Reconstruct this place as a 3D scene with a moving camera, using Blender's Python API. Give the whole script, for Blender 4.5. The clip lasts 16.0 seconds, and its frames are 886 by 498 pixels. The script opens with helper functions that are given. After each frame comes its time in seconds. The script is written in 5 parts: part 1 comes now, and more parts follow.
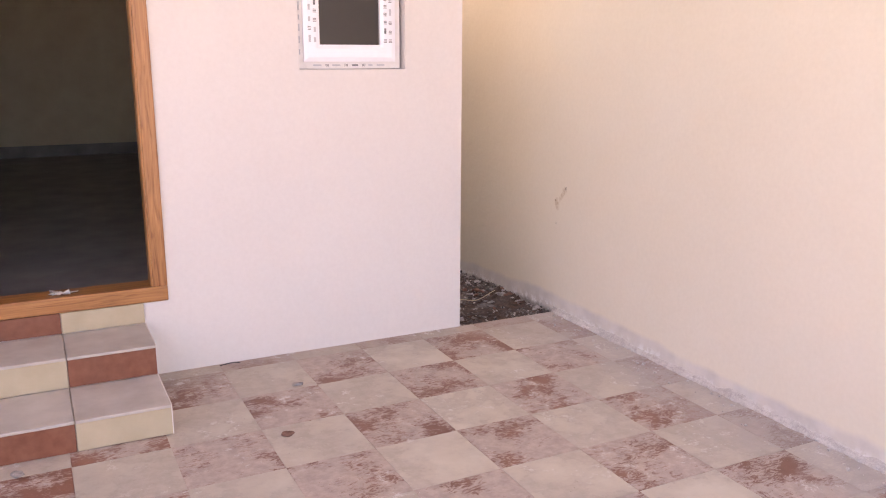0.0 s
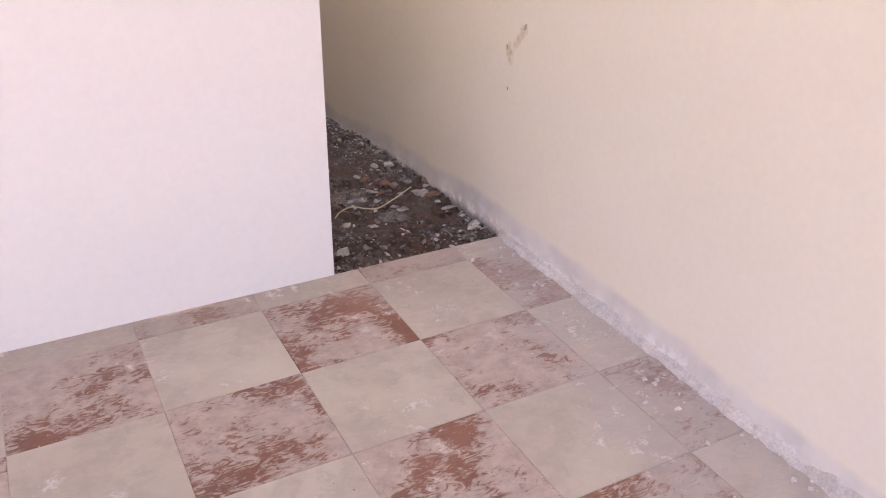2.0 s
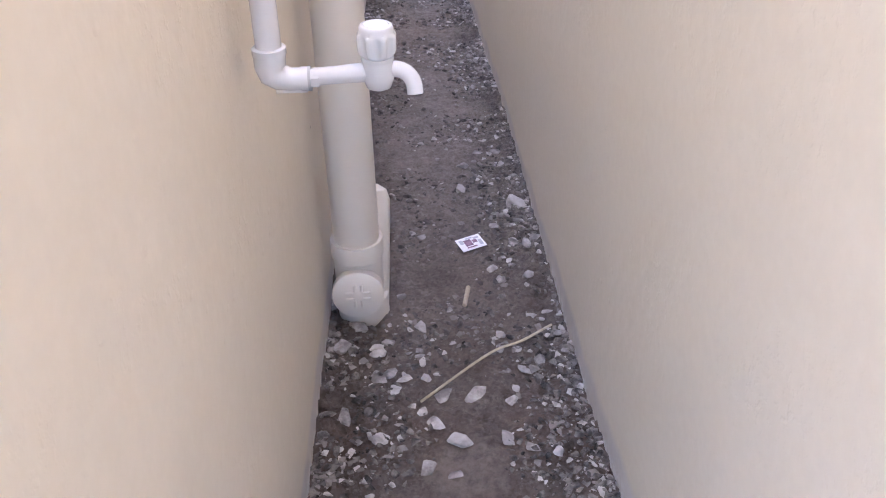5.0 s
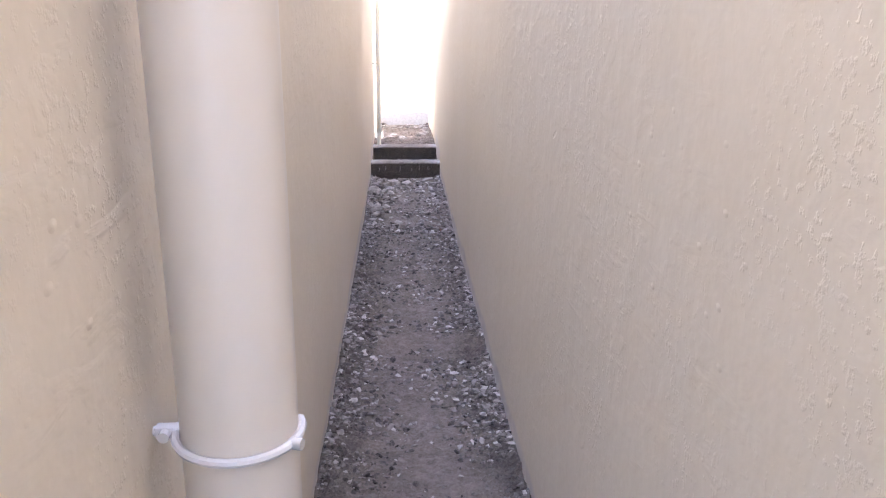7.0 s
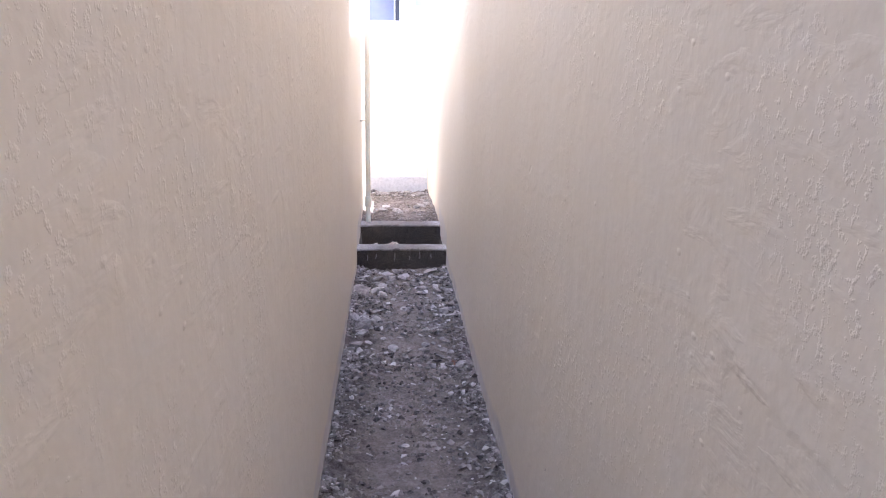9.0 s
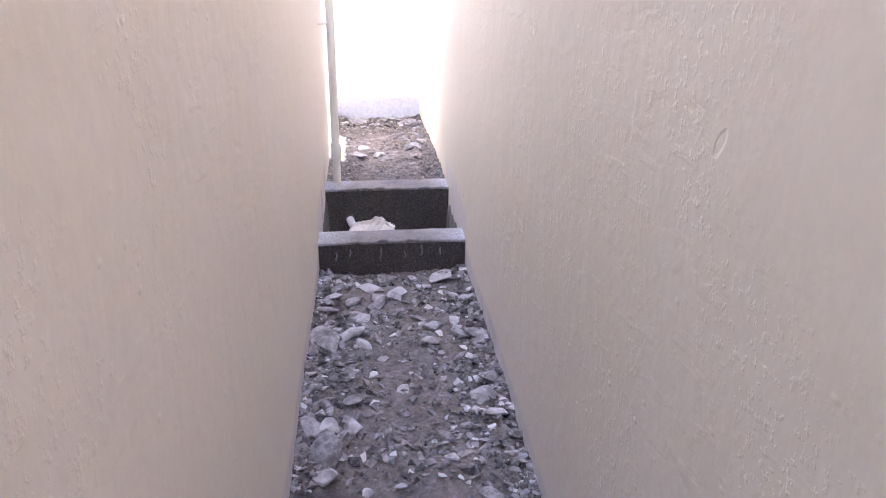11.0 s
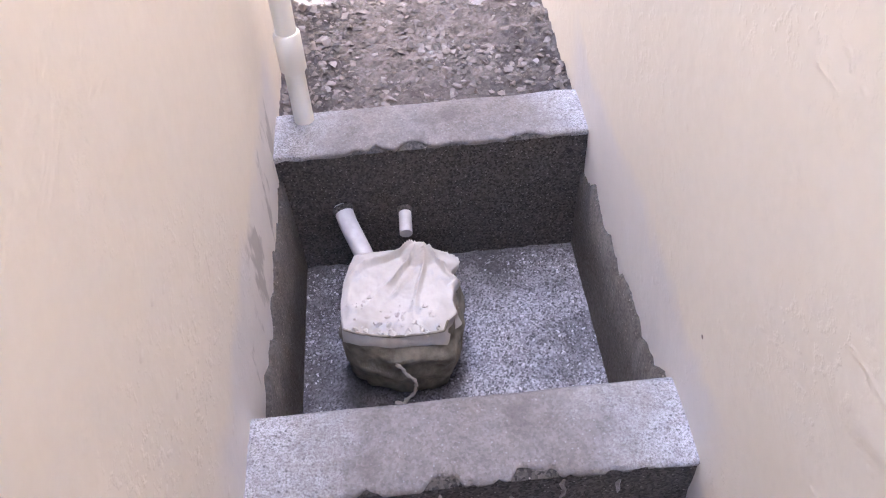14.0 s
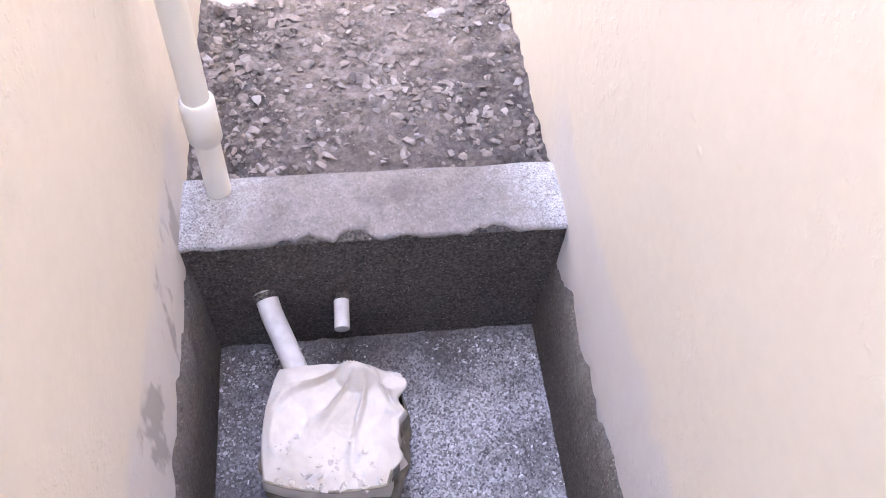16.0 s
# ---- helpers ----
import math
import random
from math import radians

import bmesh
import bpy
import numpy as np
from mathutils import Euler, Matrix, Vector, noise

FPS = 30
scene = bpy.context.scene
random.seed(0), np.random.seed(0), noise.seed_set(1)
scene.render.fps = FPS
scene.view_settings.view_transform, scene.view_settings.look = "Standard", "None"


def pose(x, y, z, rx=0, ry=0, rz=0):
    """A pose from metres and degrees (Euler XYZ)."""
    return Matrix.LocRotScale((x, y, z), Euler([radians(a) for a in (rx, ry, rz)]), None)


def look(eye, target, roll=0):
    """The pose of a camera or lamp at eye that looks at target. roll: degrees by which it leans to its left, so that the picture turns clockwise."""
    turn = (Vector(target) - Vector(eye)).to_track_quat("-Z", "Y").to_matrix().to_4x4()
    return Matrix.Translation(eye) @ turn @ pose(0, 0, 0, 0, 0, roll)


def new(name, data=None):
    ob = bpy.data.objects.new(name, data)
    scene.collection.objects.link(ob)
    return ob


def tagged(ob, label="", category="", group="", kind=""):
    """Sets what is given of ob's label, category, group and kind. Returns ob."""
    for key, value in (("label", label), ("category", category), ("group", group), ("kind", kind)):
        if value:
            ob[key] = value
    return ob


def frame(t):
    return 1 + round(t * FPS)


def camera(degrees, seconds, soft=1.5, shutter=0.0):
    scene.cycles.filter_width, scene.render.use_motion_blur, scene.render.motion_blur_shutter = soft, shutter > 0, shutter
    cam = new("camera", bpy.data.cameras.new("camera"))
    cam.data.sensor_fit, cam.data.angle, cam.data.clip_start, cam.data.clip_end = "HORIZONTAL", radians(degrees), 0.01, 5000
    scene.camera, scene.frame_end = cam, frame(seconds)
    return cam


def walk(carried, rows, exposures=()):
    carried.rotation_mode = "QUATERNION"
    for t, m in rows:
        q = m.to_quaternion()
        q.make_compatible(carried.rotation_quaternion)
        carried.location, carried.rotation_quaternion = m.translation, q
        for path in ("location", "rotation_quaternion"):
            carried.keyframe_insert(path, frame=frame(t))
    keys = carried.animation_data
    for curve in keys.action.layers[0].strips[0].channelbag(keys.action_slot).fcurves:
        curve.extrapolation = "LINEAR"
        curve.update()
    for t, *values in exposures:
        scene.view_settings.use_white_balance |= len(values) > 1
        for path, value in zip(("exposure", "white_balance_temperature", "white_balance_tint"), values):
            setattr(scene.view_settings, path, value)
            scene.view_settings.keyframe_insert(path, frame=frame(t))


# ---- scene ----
cam = camera(56.1, 16.0, soft=1.1)
PATH = [
    (0, (-1.351, -2.902, 1.39), (-0.478, -1.162, 0.931), 0.2),
    (0.5, (-1.057, -2.615, 1.351), (-0.156, -0.918, 0.796), 0.5),
    (1, (-0.762, -2.225, 1.309), (0.153, -0.594, 0.601), 1.2),
    (1.5, (-0.468, -1.803, 1.287), (0.422, -0.22, 0.449), 0.8),
    (2, (-0.161, -1.312, 1.224), (0.68, 0.25, 0.301), 0.8),
    (2.5, (0.125, -0.87, 1.223), (0.892, 0.745, 0.325), 0.5),
    (3, (0.447, -0.42, 1.231), (0.987, 1.273, 0.313), -0.3),
    (3.5, (0.609, -0.038, 1.232), (0.97, 1.693, 0.297), -0.9),
    (3.7, (0.666, 0.106, 1.225), (0.956, 1.835, 0.262), -0.5),
    (5.8, (0.818, 1.204, 1.172), (0.86, 2.848, 0.033), -1.3),
    (6, (0.807, 1.297, 1.152), (0.866, 2.961, 0.045), -0.5),
    (6.2, (0.804, 1.392, 1.157), (0.872, 3.095, 0.111), 0.4),
    (6.5, (0.806, 1.532, 1.168), (0.888, 3.324, 0.285), 1.1),
    (6.8, (0.811, 1.686, 1.194), (0.911, 3.557, 0.495), 0.9),
    (7, (0.824, 1.804, 1.217), (0.929, 3.699, 0.583), 0.6),
    (7.3, (0.834, 2.021, 1.19), (0.96, 3.927, 0.597), 0.0),
    (7.5, (0.839, 2.18, 1.185), (0.981, 4.085, 0.593), 0.4),
    (8, (0.831, 2.57, 1.143), (0.951, 4.514, 0.688), 1.9),
    (8.2, (0.801, 2.725, 1.159), (0.901, 4.667, 0.69), 1.8),
    (10.3, (0.825, 4.881, 0.922), (1.007, 6.746, 0.221), -0.5),
    (10.5, (0.853, 5.102, 0.913), (1.02, 6.95, 0.167), -0.5),
    (11, (0.797, 5.604, 0.909), (0.969, 7.445, 0.147), 0.3),
    (11.5, (0.82, 6.241, 0.875), (0.916, 8.12, 0.196), -2.4),
    (12, (0.818, 6.734, 0.832), (0.899, 8.571, 0.044), -3.1),
    (12.5, (0.843, 7.21, 0.802), (0.889, 8.978, -0.133), -5.4),
    (13, (0.868, 7.583, 0.787), (0.871, 9.257, -0.307), -7.8),
    (13.5, (0.843, 7.924, 0.732), (0.872, 9.432, -0.581), -6.5),
    (14, (0.843, 8.13, 0.657), (0.895, 9.504, -0.795), -3.9),
    (14.5, (0.87, 8.316, 0.662), (0.916, 9.467, -0.973), -3.3),
    (15, (0.882, 8.394, 0.643), (0.945, 9.431, -1.066), -1.3),
    (15.5, (0.853, 8.466, 0.659), (1.009, 9.499, -1.047), 3.8),
    (16, (0.836, 8.578, 0.685), (1.06, 9.722, -0.94), 5.4),
]
EXPOSURES = [(0, 2.62, 7750, 31), (1.5, 2.75, 7400, 27), (2.5, 2.8, 7300, 28), (3.0, 2.8, 7400, 27), (3.5, 2.95, 9300, 39), (3.7, 2.95, 9300, 39), (4.5, 3.4, 6300, 24), (5.8, 3.8, 5650, 19), (6.5, 3.85, 5500, 18),
             (7.0, 3.7, 5650, 19), (7.5, 3.55, 5600, 19), (8.0, 3.3, 5600, 19), (10.5, 3.8, 5320, 22), (11.0, 3.65, 5320, 22), (11.5, 3.4, 5400, 21), (12.0, 3.2, 5420, 20), (12.5, 3.3, 5480, 20), (13.0, 3.25, 5500, 20),
             (13.5, 3.65, 5480, 21), (14.5, 3.95, 5400, 22), (15.0, 4.0, 5400, 22), (16.0, 4.1, 5400, 22)]
walk(cam, [(t, look(eye, target, roll)) for t, eye, target, roll in PATH], EXPOSURES)

# ---------------------------------------------------------------- world, sun
world = bpy.data.worlds.new("sky")
scene.world = world
world.use_nodes = True
SUN_EL, SUN_AZ = 78.5, 90.0
wn = world.node_tree.nodes
sky = wn.new("ShaderNodeTexSky")
sky.sky_type = 'NISHITA'
sky.sun_disc = False
sky.sun_elevation = radians(SUN_EL)
sky.sun_rotation = radians(SUN_AZ)
world.node_tree.links.new(sky.outputs[0], wn["Background"].inputs[0])
wn["Background"].inputs[1].default_value = 0.15
sun = new("sun", bpy.data.lights.new("sun", 'SUN'))
sun.data.energy = 4.0
sun.data.angle = radians(0.5)
sun.data.color = (1.0, 0.95, 0.88)
SUN_DIR = Vector((math.cos(radians(SUN_EL)), 0.0, math.sin(radians(SUN_EL))))
sun.matrix_world = look(SUN_DIR * 30 + Vector((0.6, 10, 0)), (0.6, 10, 0))


# ---------------------------------------------------------------- material tools
class Mat:
    """A small builder for procedural materials."""

    def __init__(self, name, rough=0.7, metal=0.0, spec=0.4):
        self.m = bpy.data.materials.new(name)
        self.m.use_nodes = True
        self.t = self.m.node_tree
        self.b = self.t.nodes["Principled BSDF"]
        self.b.inputs["Roughness"].default_value = rough
        self.b.inputs["Metallic"].default_value = metal
        self.b.inputs["Specular IOR Level"].default_value = spec
        self.geo = self.t.nodes.new("ShaderNodeNewGeometry")
        self.tc = self.t.nodes.new("ShaderNodeTexCoord")
        self.pos = self.geo.outputs["Position"]
        self.height = None

    def link(self, a, b):
        self.t.links.new(a, b)

    def put(self, node, i, v):
        if isinstance(v, bpy.types.NodeSocket):
            self.link(v, node.inputs[i])
        else:
            node.inputs[i].default_value = v

    def mapped(self, scale=(1, 1, 1), rot=(0, 0, 0), src=None, shift=None):
        n = self.t.nodes.new("ShaderNodeMapping")
        self.link(src or self.pos, n.inputs[0])
        n.inputs["Scale"].default_value = scale
        n.inputs["Rotation"].default_value = [radians(a) for a in rot]
        if shift is not None:
            self.link(shift, n.inputs["Location"])
        return n.outputs[0]

    def noise(self, scale, detail=4, rough=0.55, src=None, dist=0.0):
        n = self.t.nodes.new("ShaderNodeTexNoise")
        self.link(src or self.pos, n.inputs["Vector"])
        n.inputs["Scale"].default_value = scale
        n.inputs["Detail"].default_value = detail
        n.inputs["Roughness"].default_value = rough
        n.inputs["Distortion"].default_value = dist
        return n.outputs[0]

    def voronoi(self, scale, feature='F1', src=None, out="Distance"):
        n = self.t.nodes.new("ShaderNodeTexVoronoi")
        n.feature = feature
        self.link(src or self.pos, n.inputs["Vector"])
        n.inputs["Scale"].default_value = scale
        return n.outputs[out]

    def ramp(self, fac, *stops):
        n = self.t.nodes.new("ShaderNodeValToRGB")
        self.put(n, 0, fac)
        e = n.color_ramp.elements
        while len(e) < len(stops):
            e.new(0.5)
        for el, (p, c) in zip(e, stops):
            el.position = p
            el.color = (c, c, c, 1) if isinstance(c, (int, float)) else (*c, 1)
        return n.outputs[0]

    def mix(self, fac, a, b, mode='MIX'):
        n = self.t.nodes.new("ShaderNodeMix")
        n.data_type = 'RGBA'
        n.blend_type = mode
        self.put(n, 0, fac)
        for i, v in ((6, a), (7, b)):
            self.put(n, i, v if isinstance(v, bpy.types.NodeSocket) else (*v, 1))
        return n.outputs[2]

    def math(self, op, a, b=0.0):
        n = self.t.nodes.new("ShaderNodeMath")
        n.operation = op
        self.put(n, 0, a)
        self.put(n, 1, b)
        return n.outputs[0]

    def xyz(self):
        n = self.t.nodes.new("ShaderNodeSeparateXYZ")
        self.link(self.pos, n.inputs[0])
        return n.outputs

    def random(self, island=False):
        if island:
            return self.geo.outputs["Random Per Island"]
        return self.t.nodes.new("ShaderNodeObjectInfo").outputs["Random"]

    def color(self, c):
        self.put(self.b, "Base Color", c if isinstance(c, bpy.types.NodeSocket) else (*c, 1))
        return self

    def rough(self, r):
        self.put(self.b, "Roughness", r)
        return self

    def bump(self, h, strength=0.3, distance=0.005):
        n = self.t.nodes.new("ShaderNodeBump")
        n.inputs["Strength"].default_value = strength
        n.inputs["Distance"].default_value = distance
        self.link(h, n.inputs["Height"])
        if self.height is not None:
            self.link(self.height, n.inputs["Normal"])
        self.height = n.outputs[0]
        self.link(self.height, self.b.inputs["Normal"])
        return self


def wall_paint(name, base, tint, lumps=0.35, band=True, pit=False):
    """Distemper over hand-trowelled plaster, with a bare cement band along the ground."""
    m = Mat(name, rough=0.62, spec=0.35)
    big = m.noise(1.1, 3)
    col = m.mix(m.ramp(big, (0.3, 0.0), (0.75, 1.0)), base, tint)
    fine = m.noise(55, 3)
    col = m.mix(0.05, col, m.ramp(fine, (0.3, (0.45, 0.40, 0.33)), (0.7, (0.95, 0.9, 0.82))))
    specks = m.voronoi(3.1)
    col = m.mix(m.ramp(specks, (0.0, 1.0), (0.008, 1.0), (0.012, 0.0)), col, (0.2, 0.15, 0.12))
    x, y, z = m.xyz()
    if band:
        slope = m.math('MULTIPLY', m.math('MAXIMUM', m.math('SUBTRACT', y, 0.9), 0.0), 0.057)
        h = m.math('ADD', z, slope)
        wob = m.math('MULTIPLY', m.math('SUBTRACT', m.noise(2.2, 4, 0.5), 0.5), 0.13)
        h = m.math('ADD', h, wob)
        edge = m.ramp(h, (0.072, 1.0), (0.098, 0.0))
        cement = m.mix(m.ramp(m.noise(7, 5, 0.6), (0.35, 0.0), (0.65, 1.0)), (0.57, 0.525, 0.50), (0.70, 0.655, 0.63))
        col = m.mix(m.math('MULTIPLY', edge, m.ramp(m.noise(5, 5, 0.65), (0.3, 0.55), (0.6, 0.95))), col, cement)
        chips = m.math('MULTIPLY', m.ramp(h, (0.015, 1.0), (0.05, 0.0)), m.ramp(m.noise(28, 5, 0.7), (0.5, 0.0), (0.56, 1.0)))
        col = m.mix(chips, col, (0.78, 0.76, 0.75))
        dirt = m.ramp(m.math('ADD', h, m.math('MULTIPLY', m.noise(40, 4), 0.03)), (0.006, 1.0), (0.026, 0.0))
        col = m.mix(m.math('MULTIPLY', dirt, 0.75), col, (0.16, 0.14, 0.12))
    if pit:
        # brown rubbed mark at hip height near the porch
        where = m.ramp(x, (0.9, 0.0), (0.95, 1.0))

        def blot(y0, z0, ca, sa, length, wide, shake=0.05):
            """How far a spot on the wall lies outside a leaning oval."""
            ey = m.math('SUBTRACT', m.math('ADD', y, m.math('MULTIPLY', m.math('SUBTRACT', m.noise(22, 4), 0.5), shake)), y0)
            ez = m.math('SUBTRACT', m.math('ADD', z, m.math('MULTIPLY', m.math('SUBTRACT', m.noise(27, 4), 0.5), shake)), z0)
            u = m.math('ADD', m.math('MULTIPLY', ey, ca), m.math('MULTIPLY', ez, sa))
            w = m.math('SUBTRACT', m.math('MULTIPLY', ez, ca), m.math('MULTIPLY', ey, sa))
            return m.math('ADD', m.math('POWER', m.math('DIVIDE', u, length), 2.0), m.math('POWER', m.math('DIVIDE', w, wide), 2.0))

        far = m.math('MINIMUM', blot(0.708, 0.662, 0.63, -0.78, 0.062, 0.018), blot(0.757, 0.605, 0.25, 0.97, 0.042, 0.02))
        head = m.math('MINIMUM', blot(0.681, 0.697, 0.63, -0.78, 0.014, 0.006, 0.01), blot(0.772, 0.622, 0.5, 0.87, 0.010, 0.004, 0.012))
        head = m.math('MINIMUM', head, blot(0.759, 0.497, 0.3, 0.95, 0.007, 0.003, 0.006))
        rub = m.math('MULTIPLY', m.math('MULTIPLY', m.ramp(far, (0.25, 1.0), (1.0, 0.0)), where), m.ramp(m.noise(60, 4, 0.7), (0.35, 0.15), (0.62, 1.0)))
        col = m.mix(m.math('MULTIPLY', rub, 0.62), col, (0.44, 0.30, 0.16))
        col = m.mix(m.math('MULTIPLY', m.math('MULTIPLY', m.ramp(head, (0.5, 0.85), (1.1, 0.0)), where), m.ramp(m.noise(90, 3), (0.4, 0.3), (0.6, 1.0))), col, (0.10, 0.06, 0.04))
        near = m.math('MULTIPLY', m.ramp(m.math('DIVIDE', m.math('SUBTRACT', y, 8.06), 2.0), (0.26, 0.0), (0.30, 1.0), (0.68, 1.0), (0.72, 0.0)),
                      m.ramp(m.math('ADD', m.math('ADD', z, 0.15), m.math('MULTIPLY', m.noise(9, 4), 0.14)), (0.0, 1.0), (0.05, 0.0)))
        col = m.mix(m.math('MULTIPLY', near, 0.7), col, m.mix(m.noise(12, 5, 0.6), (0.60, 0.57, 0.56), (0.74, 0.71, 0.70)))
        streak = m.ramp(m.noise(16, 4, 0.6, m.mapped((1, 0.8, 0.35), (35, 0, 0))), (0.54, 0.0), (0.6, 1.0))
        low = m.ramp(m.math('ADD', m.math('ADD', z, 0.16), m.math('MULTIPLY', m.noise(14, 3), 0.1)), (0.0, 1.0), (0.02, 0.0))
        near2 = m.ramp(m.math('DIVIDE', m.math('SUBTRACT', y, 8.06), 2.0), (0.28, 0.0), (0.31, 1.0), (0.64, 1.0), (0.67, 0.0))
        smear = m.math('MULTIPLY', m.math('MULTIPLY', m.math('MULTIPLY', streak, low), near2), m.ramp(x, (0.85, 1.0), (0.95, 0.0)))
        col = m.mix(m.math('MULTIPLY', smear, 0.5), col, (0.2, 0.18, 0.16))
    m.color(col)
    m.bump(m.noise(4, 3, 0.5), 0.3, 0.014)
    m.bump(m.noise(15, 3, 0.5), lumps * 0.35, 0.007)
    inside = m.ramp(m.math('DIVIDE', y, 10.0), (0.10, 0.05), (0.18, 1.0))
    # trowel scrapes leaning with the plasterer's arm, in patches
    scrape = m.ramp(m.noise(13, 4, 0.5, m.mapped((1, 0.75, 1.7), (38, 0, 0)), 0.5), (0.50, 0.0), (0.62, 0.7), (0.78, 1.0))
    patch = m.ramp(m.noise(1.9, 3, 0.6), (0.40, 0.12), (0.62, 1.0))
    m.bump(m.math('MULTIPLY', m.math('MULTIPLY', scrape, patch), inside), lumps * 0.22, 0.005)
    pits = m.math('MULTIPLY', m.ramp(m.voronoi(26, src=m.mapped((1, 0.8, 1.3), (30, 0, 0))), (0.05, 1.0), (0.17, 0.0)), m.ramp(m.noise(3.3, 3), (0.48, 0.0), (0.6, 1.0)))
    m.bump(m.math('MULTIPLY', pits, inside), lumps * 0.32, 0.004)
    grit = m.math('MULTIPLY', m.ramp(m.noise(75, 3, 0.6), (0.55, 0.0), (0.7, 1.0)), m.ramp(m.noise(2.7, 3, 0.6), (0.45, 0.0), (0.6, 1.0)))
    m.bump(m.math('MULTIPLY', grit, inside), lumps * 0.38, 0.0025)
    if pit:
        # ragged joint where one lift of plaster meets the next
        line = m.math('ADD', m.math('ADD', z, m.math('MULTIPLY', y, 0.025)), m.math('MULTIPLY', m.math('SUBTRACT', m.noise(2.6, 5, 0.65), 0.5), 0.22))
        step = m.math('MULTIPLY', m.ramp(line, (0.845, 0.0), (0.856, 1.0), (0.90, 0.0)), m.ramp(m.noise(2.3, 3, 0.6), (0.42, 0.0), (0.58, 1.0)))
        step = m.math('MULTIPLY', m.math('MULTIPLY', step, where), m.ramp(m.math('DIVIDE', y, 10.0), (0.33, 0.0), (0.37, 1.0), (0.78, 1.0), (0.8, 0.0)))
        m.bump(step, 0.16, 0.005)
        nick = m.math('MINIMUM', blot(3.608, 0.878, 0.9, -0.43, 0.022, 0.007, 0.01), blot(6.429, 0.678, 0.6, -0.8, 0.024, 0.010, 0.01))
        nick = m.math('MINIMUM', nick, blot(5.58, 0.735, 0.85, -0.5, 0.025, 0.008, 0.01))
        nick = m.math('MINIMUM', nick, blot(7.47, 0.661, 0.9, 0.3, 0.022, 0.009, 0.01))
        m.bump(m.math('MULTIPLY', m.ramp(nick, (0.4, 0.0), (1.2, 1.0)), where), 0.4, 0.004)
    m.bump(fine, 0.10, 0.002)
    return m.m


def tile_mat(name, base, dark, film, amount, sharp, rib=0.9):
    """Porch tile under a trowelled, half-scrubbed film of cement."""
    m = Mat(name, rough=0.5, spec=0.4)
    r = m.random()
    col = m.mix(m.ramp(m.noise(6, 5, 0.6), (0.35, 0.0), (0.65, 1.0)), base, dark)
    col = m.mix(m.ramp(r, (0.0, 0.0), (1.0, 0.35)), col, [c * 0.7 for c in base])
    streak = m.noise(1.0, 5, 0.65, m.mapped((19, 46, 1), (0, 0, -24)), 2.2)
    broad = m.noise(4.2, 5, 0.6)
    cover = m.math('ADD', m.math('MULTIPLY', streak, rib), m.math('MULTIPLY', broad, 2.0 - rib))
    cover = m.math('ADD', cover, m.math('MULTIPLY', m.math('SUBTRACT', r, 0.5), 0.12))
    wide = 0.2 if rib < 0.5 else 0.0
    mask = m.ramp(cover, (0.92 - amount - wide, 0.0), (1.0 - amount, 0.7 * sharp), (1.18 - amount + wide, 1.0 * sharp))
    col = m.mix(mask, col, m.mix(m.ramp(m.noise(22, 5, 0.7), (0.35, 0.0), (0.65, 1.0)), film, [c * 0.74 for c in film]))
    x, y, z = m.xyz()
    side = m.math('ADD', x, m.math('MULTIPLY', m.math('SUBTRACT', m.noise(3.0, 5, 0.6), 0.5), 0.9))
    wash = m.math('MULTIPLY', m.ramp(side, (0.86, 0.0), (1.0, 0.7)), m.ramp(streak, (0.35, 0.5), (0.55, 1.0)))
    col = m.mix(wash, col, m.mix(m.noise(9, 4), (0.36, 0.31, 0.28), (0.47, 0.43, 0.40)))
    back = m.math('ADD', y, m.math('MULTIPLY', m.math('SUBTRACT', m.noise(2.6, 5, 0.6), 0.5), 0.9))
    col = m.mix(m.math('MULTIPLY', m.ramp(back, (0.50, 0.0), (0.72, 0.75)), m.ramp(streak, (0.35, 0.4), (0.55, 1.0))), col, (0.38, 0.315, 0.27))
    lime = m.math('MULTIPLY', m.ramp(m.noise(17, 7, 0.75), (0.56, 0.0), (0.63, 1.0)), m.ramp(m.noise(3.1, 3), (0.50, 0.0), (0.58, 1.0)))
    col = m.mix(m.math('MULTIPLY', lime, 0.75), col, (0.66, 0.63, 0.61))
    dots = m.ramp(m.voronoi(19), (0.0, 1.0), (0.055, 1.0), (0.07, 0.0))
    col = m.mix(m.math('MULTIPLY', dots, m.ramp(m.noise(4, 3), (0.5, 0.0), (0.58, 0.8))), col, (0.66, 0.62, 0.58))
    grit = m.ramp(m.voronoi(31), (0.05, 1.0), (0.08, 0.0))
    col = m.mix(m.math('MULTIPLY', grit, m.ramp(m.noise(5, 3), (0.56, 0.0), (0.62, 0.8))), col, (0.10, 0.085, 0.08))
    m.color(col)
    m.rough(m.ramp(mask, (0.0, 0.42), (1.0, 0.8)))
    m.bump(mask, 0.3 * rib, 0.002)
    m.bump(m.noise(70, 4), 0.2, 0.001)
    return m.m


def wood_mat():
    m = Mat("varnished_wood", rough=0.38, spec=0.5)
    g = m.noise(7, 6, 0.6, m.mapped((9, 9, 0.55)), 1.2)
    gs = m.noise(7, 6, 0.6, m.mapped((0.55, 9, 9)), 1.2)
    return m, g, gs


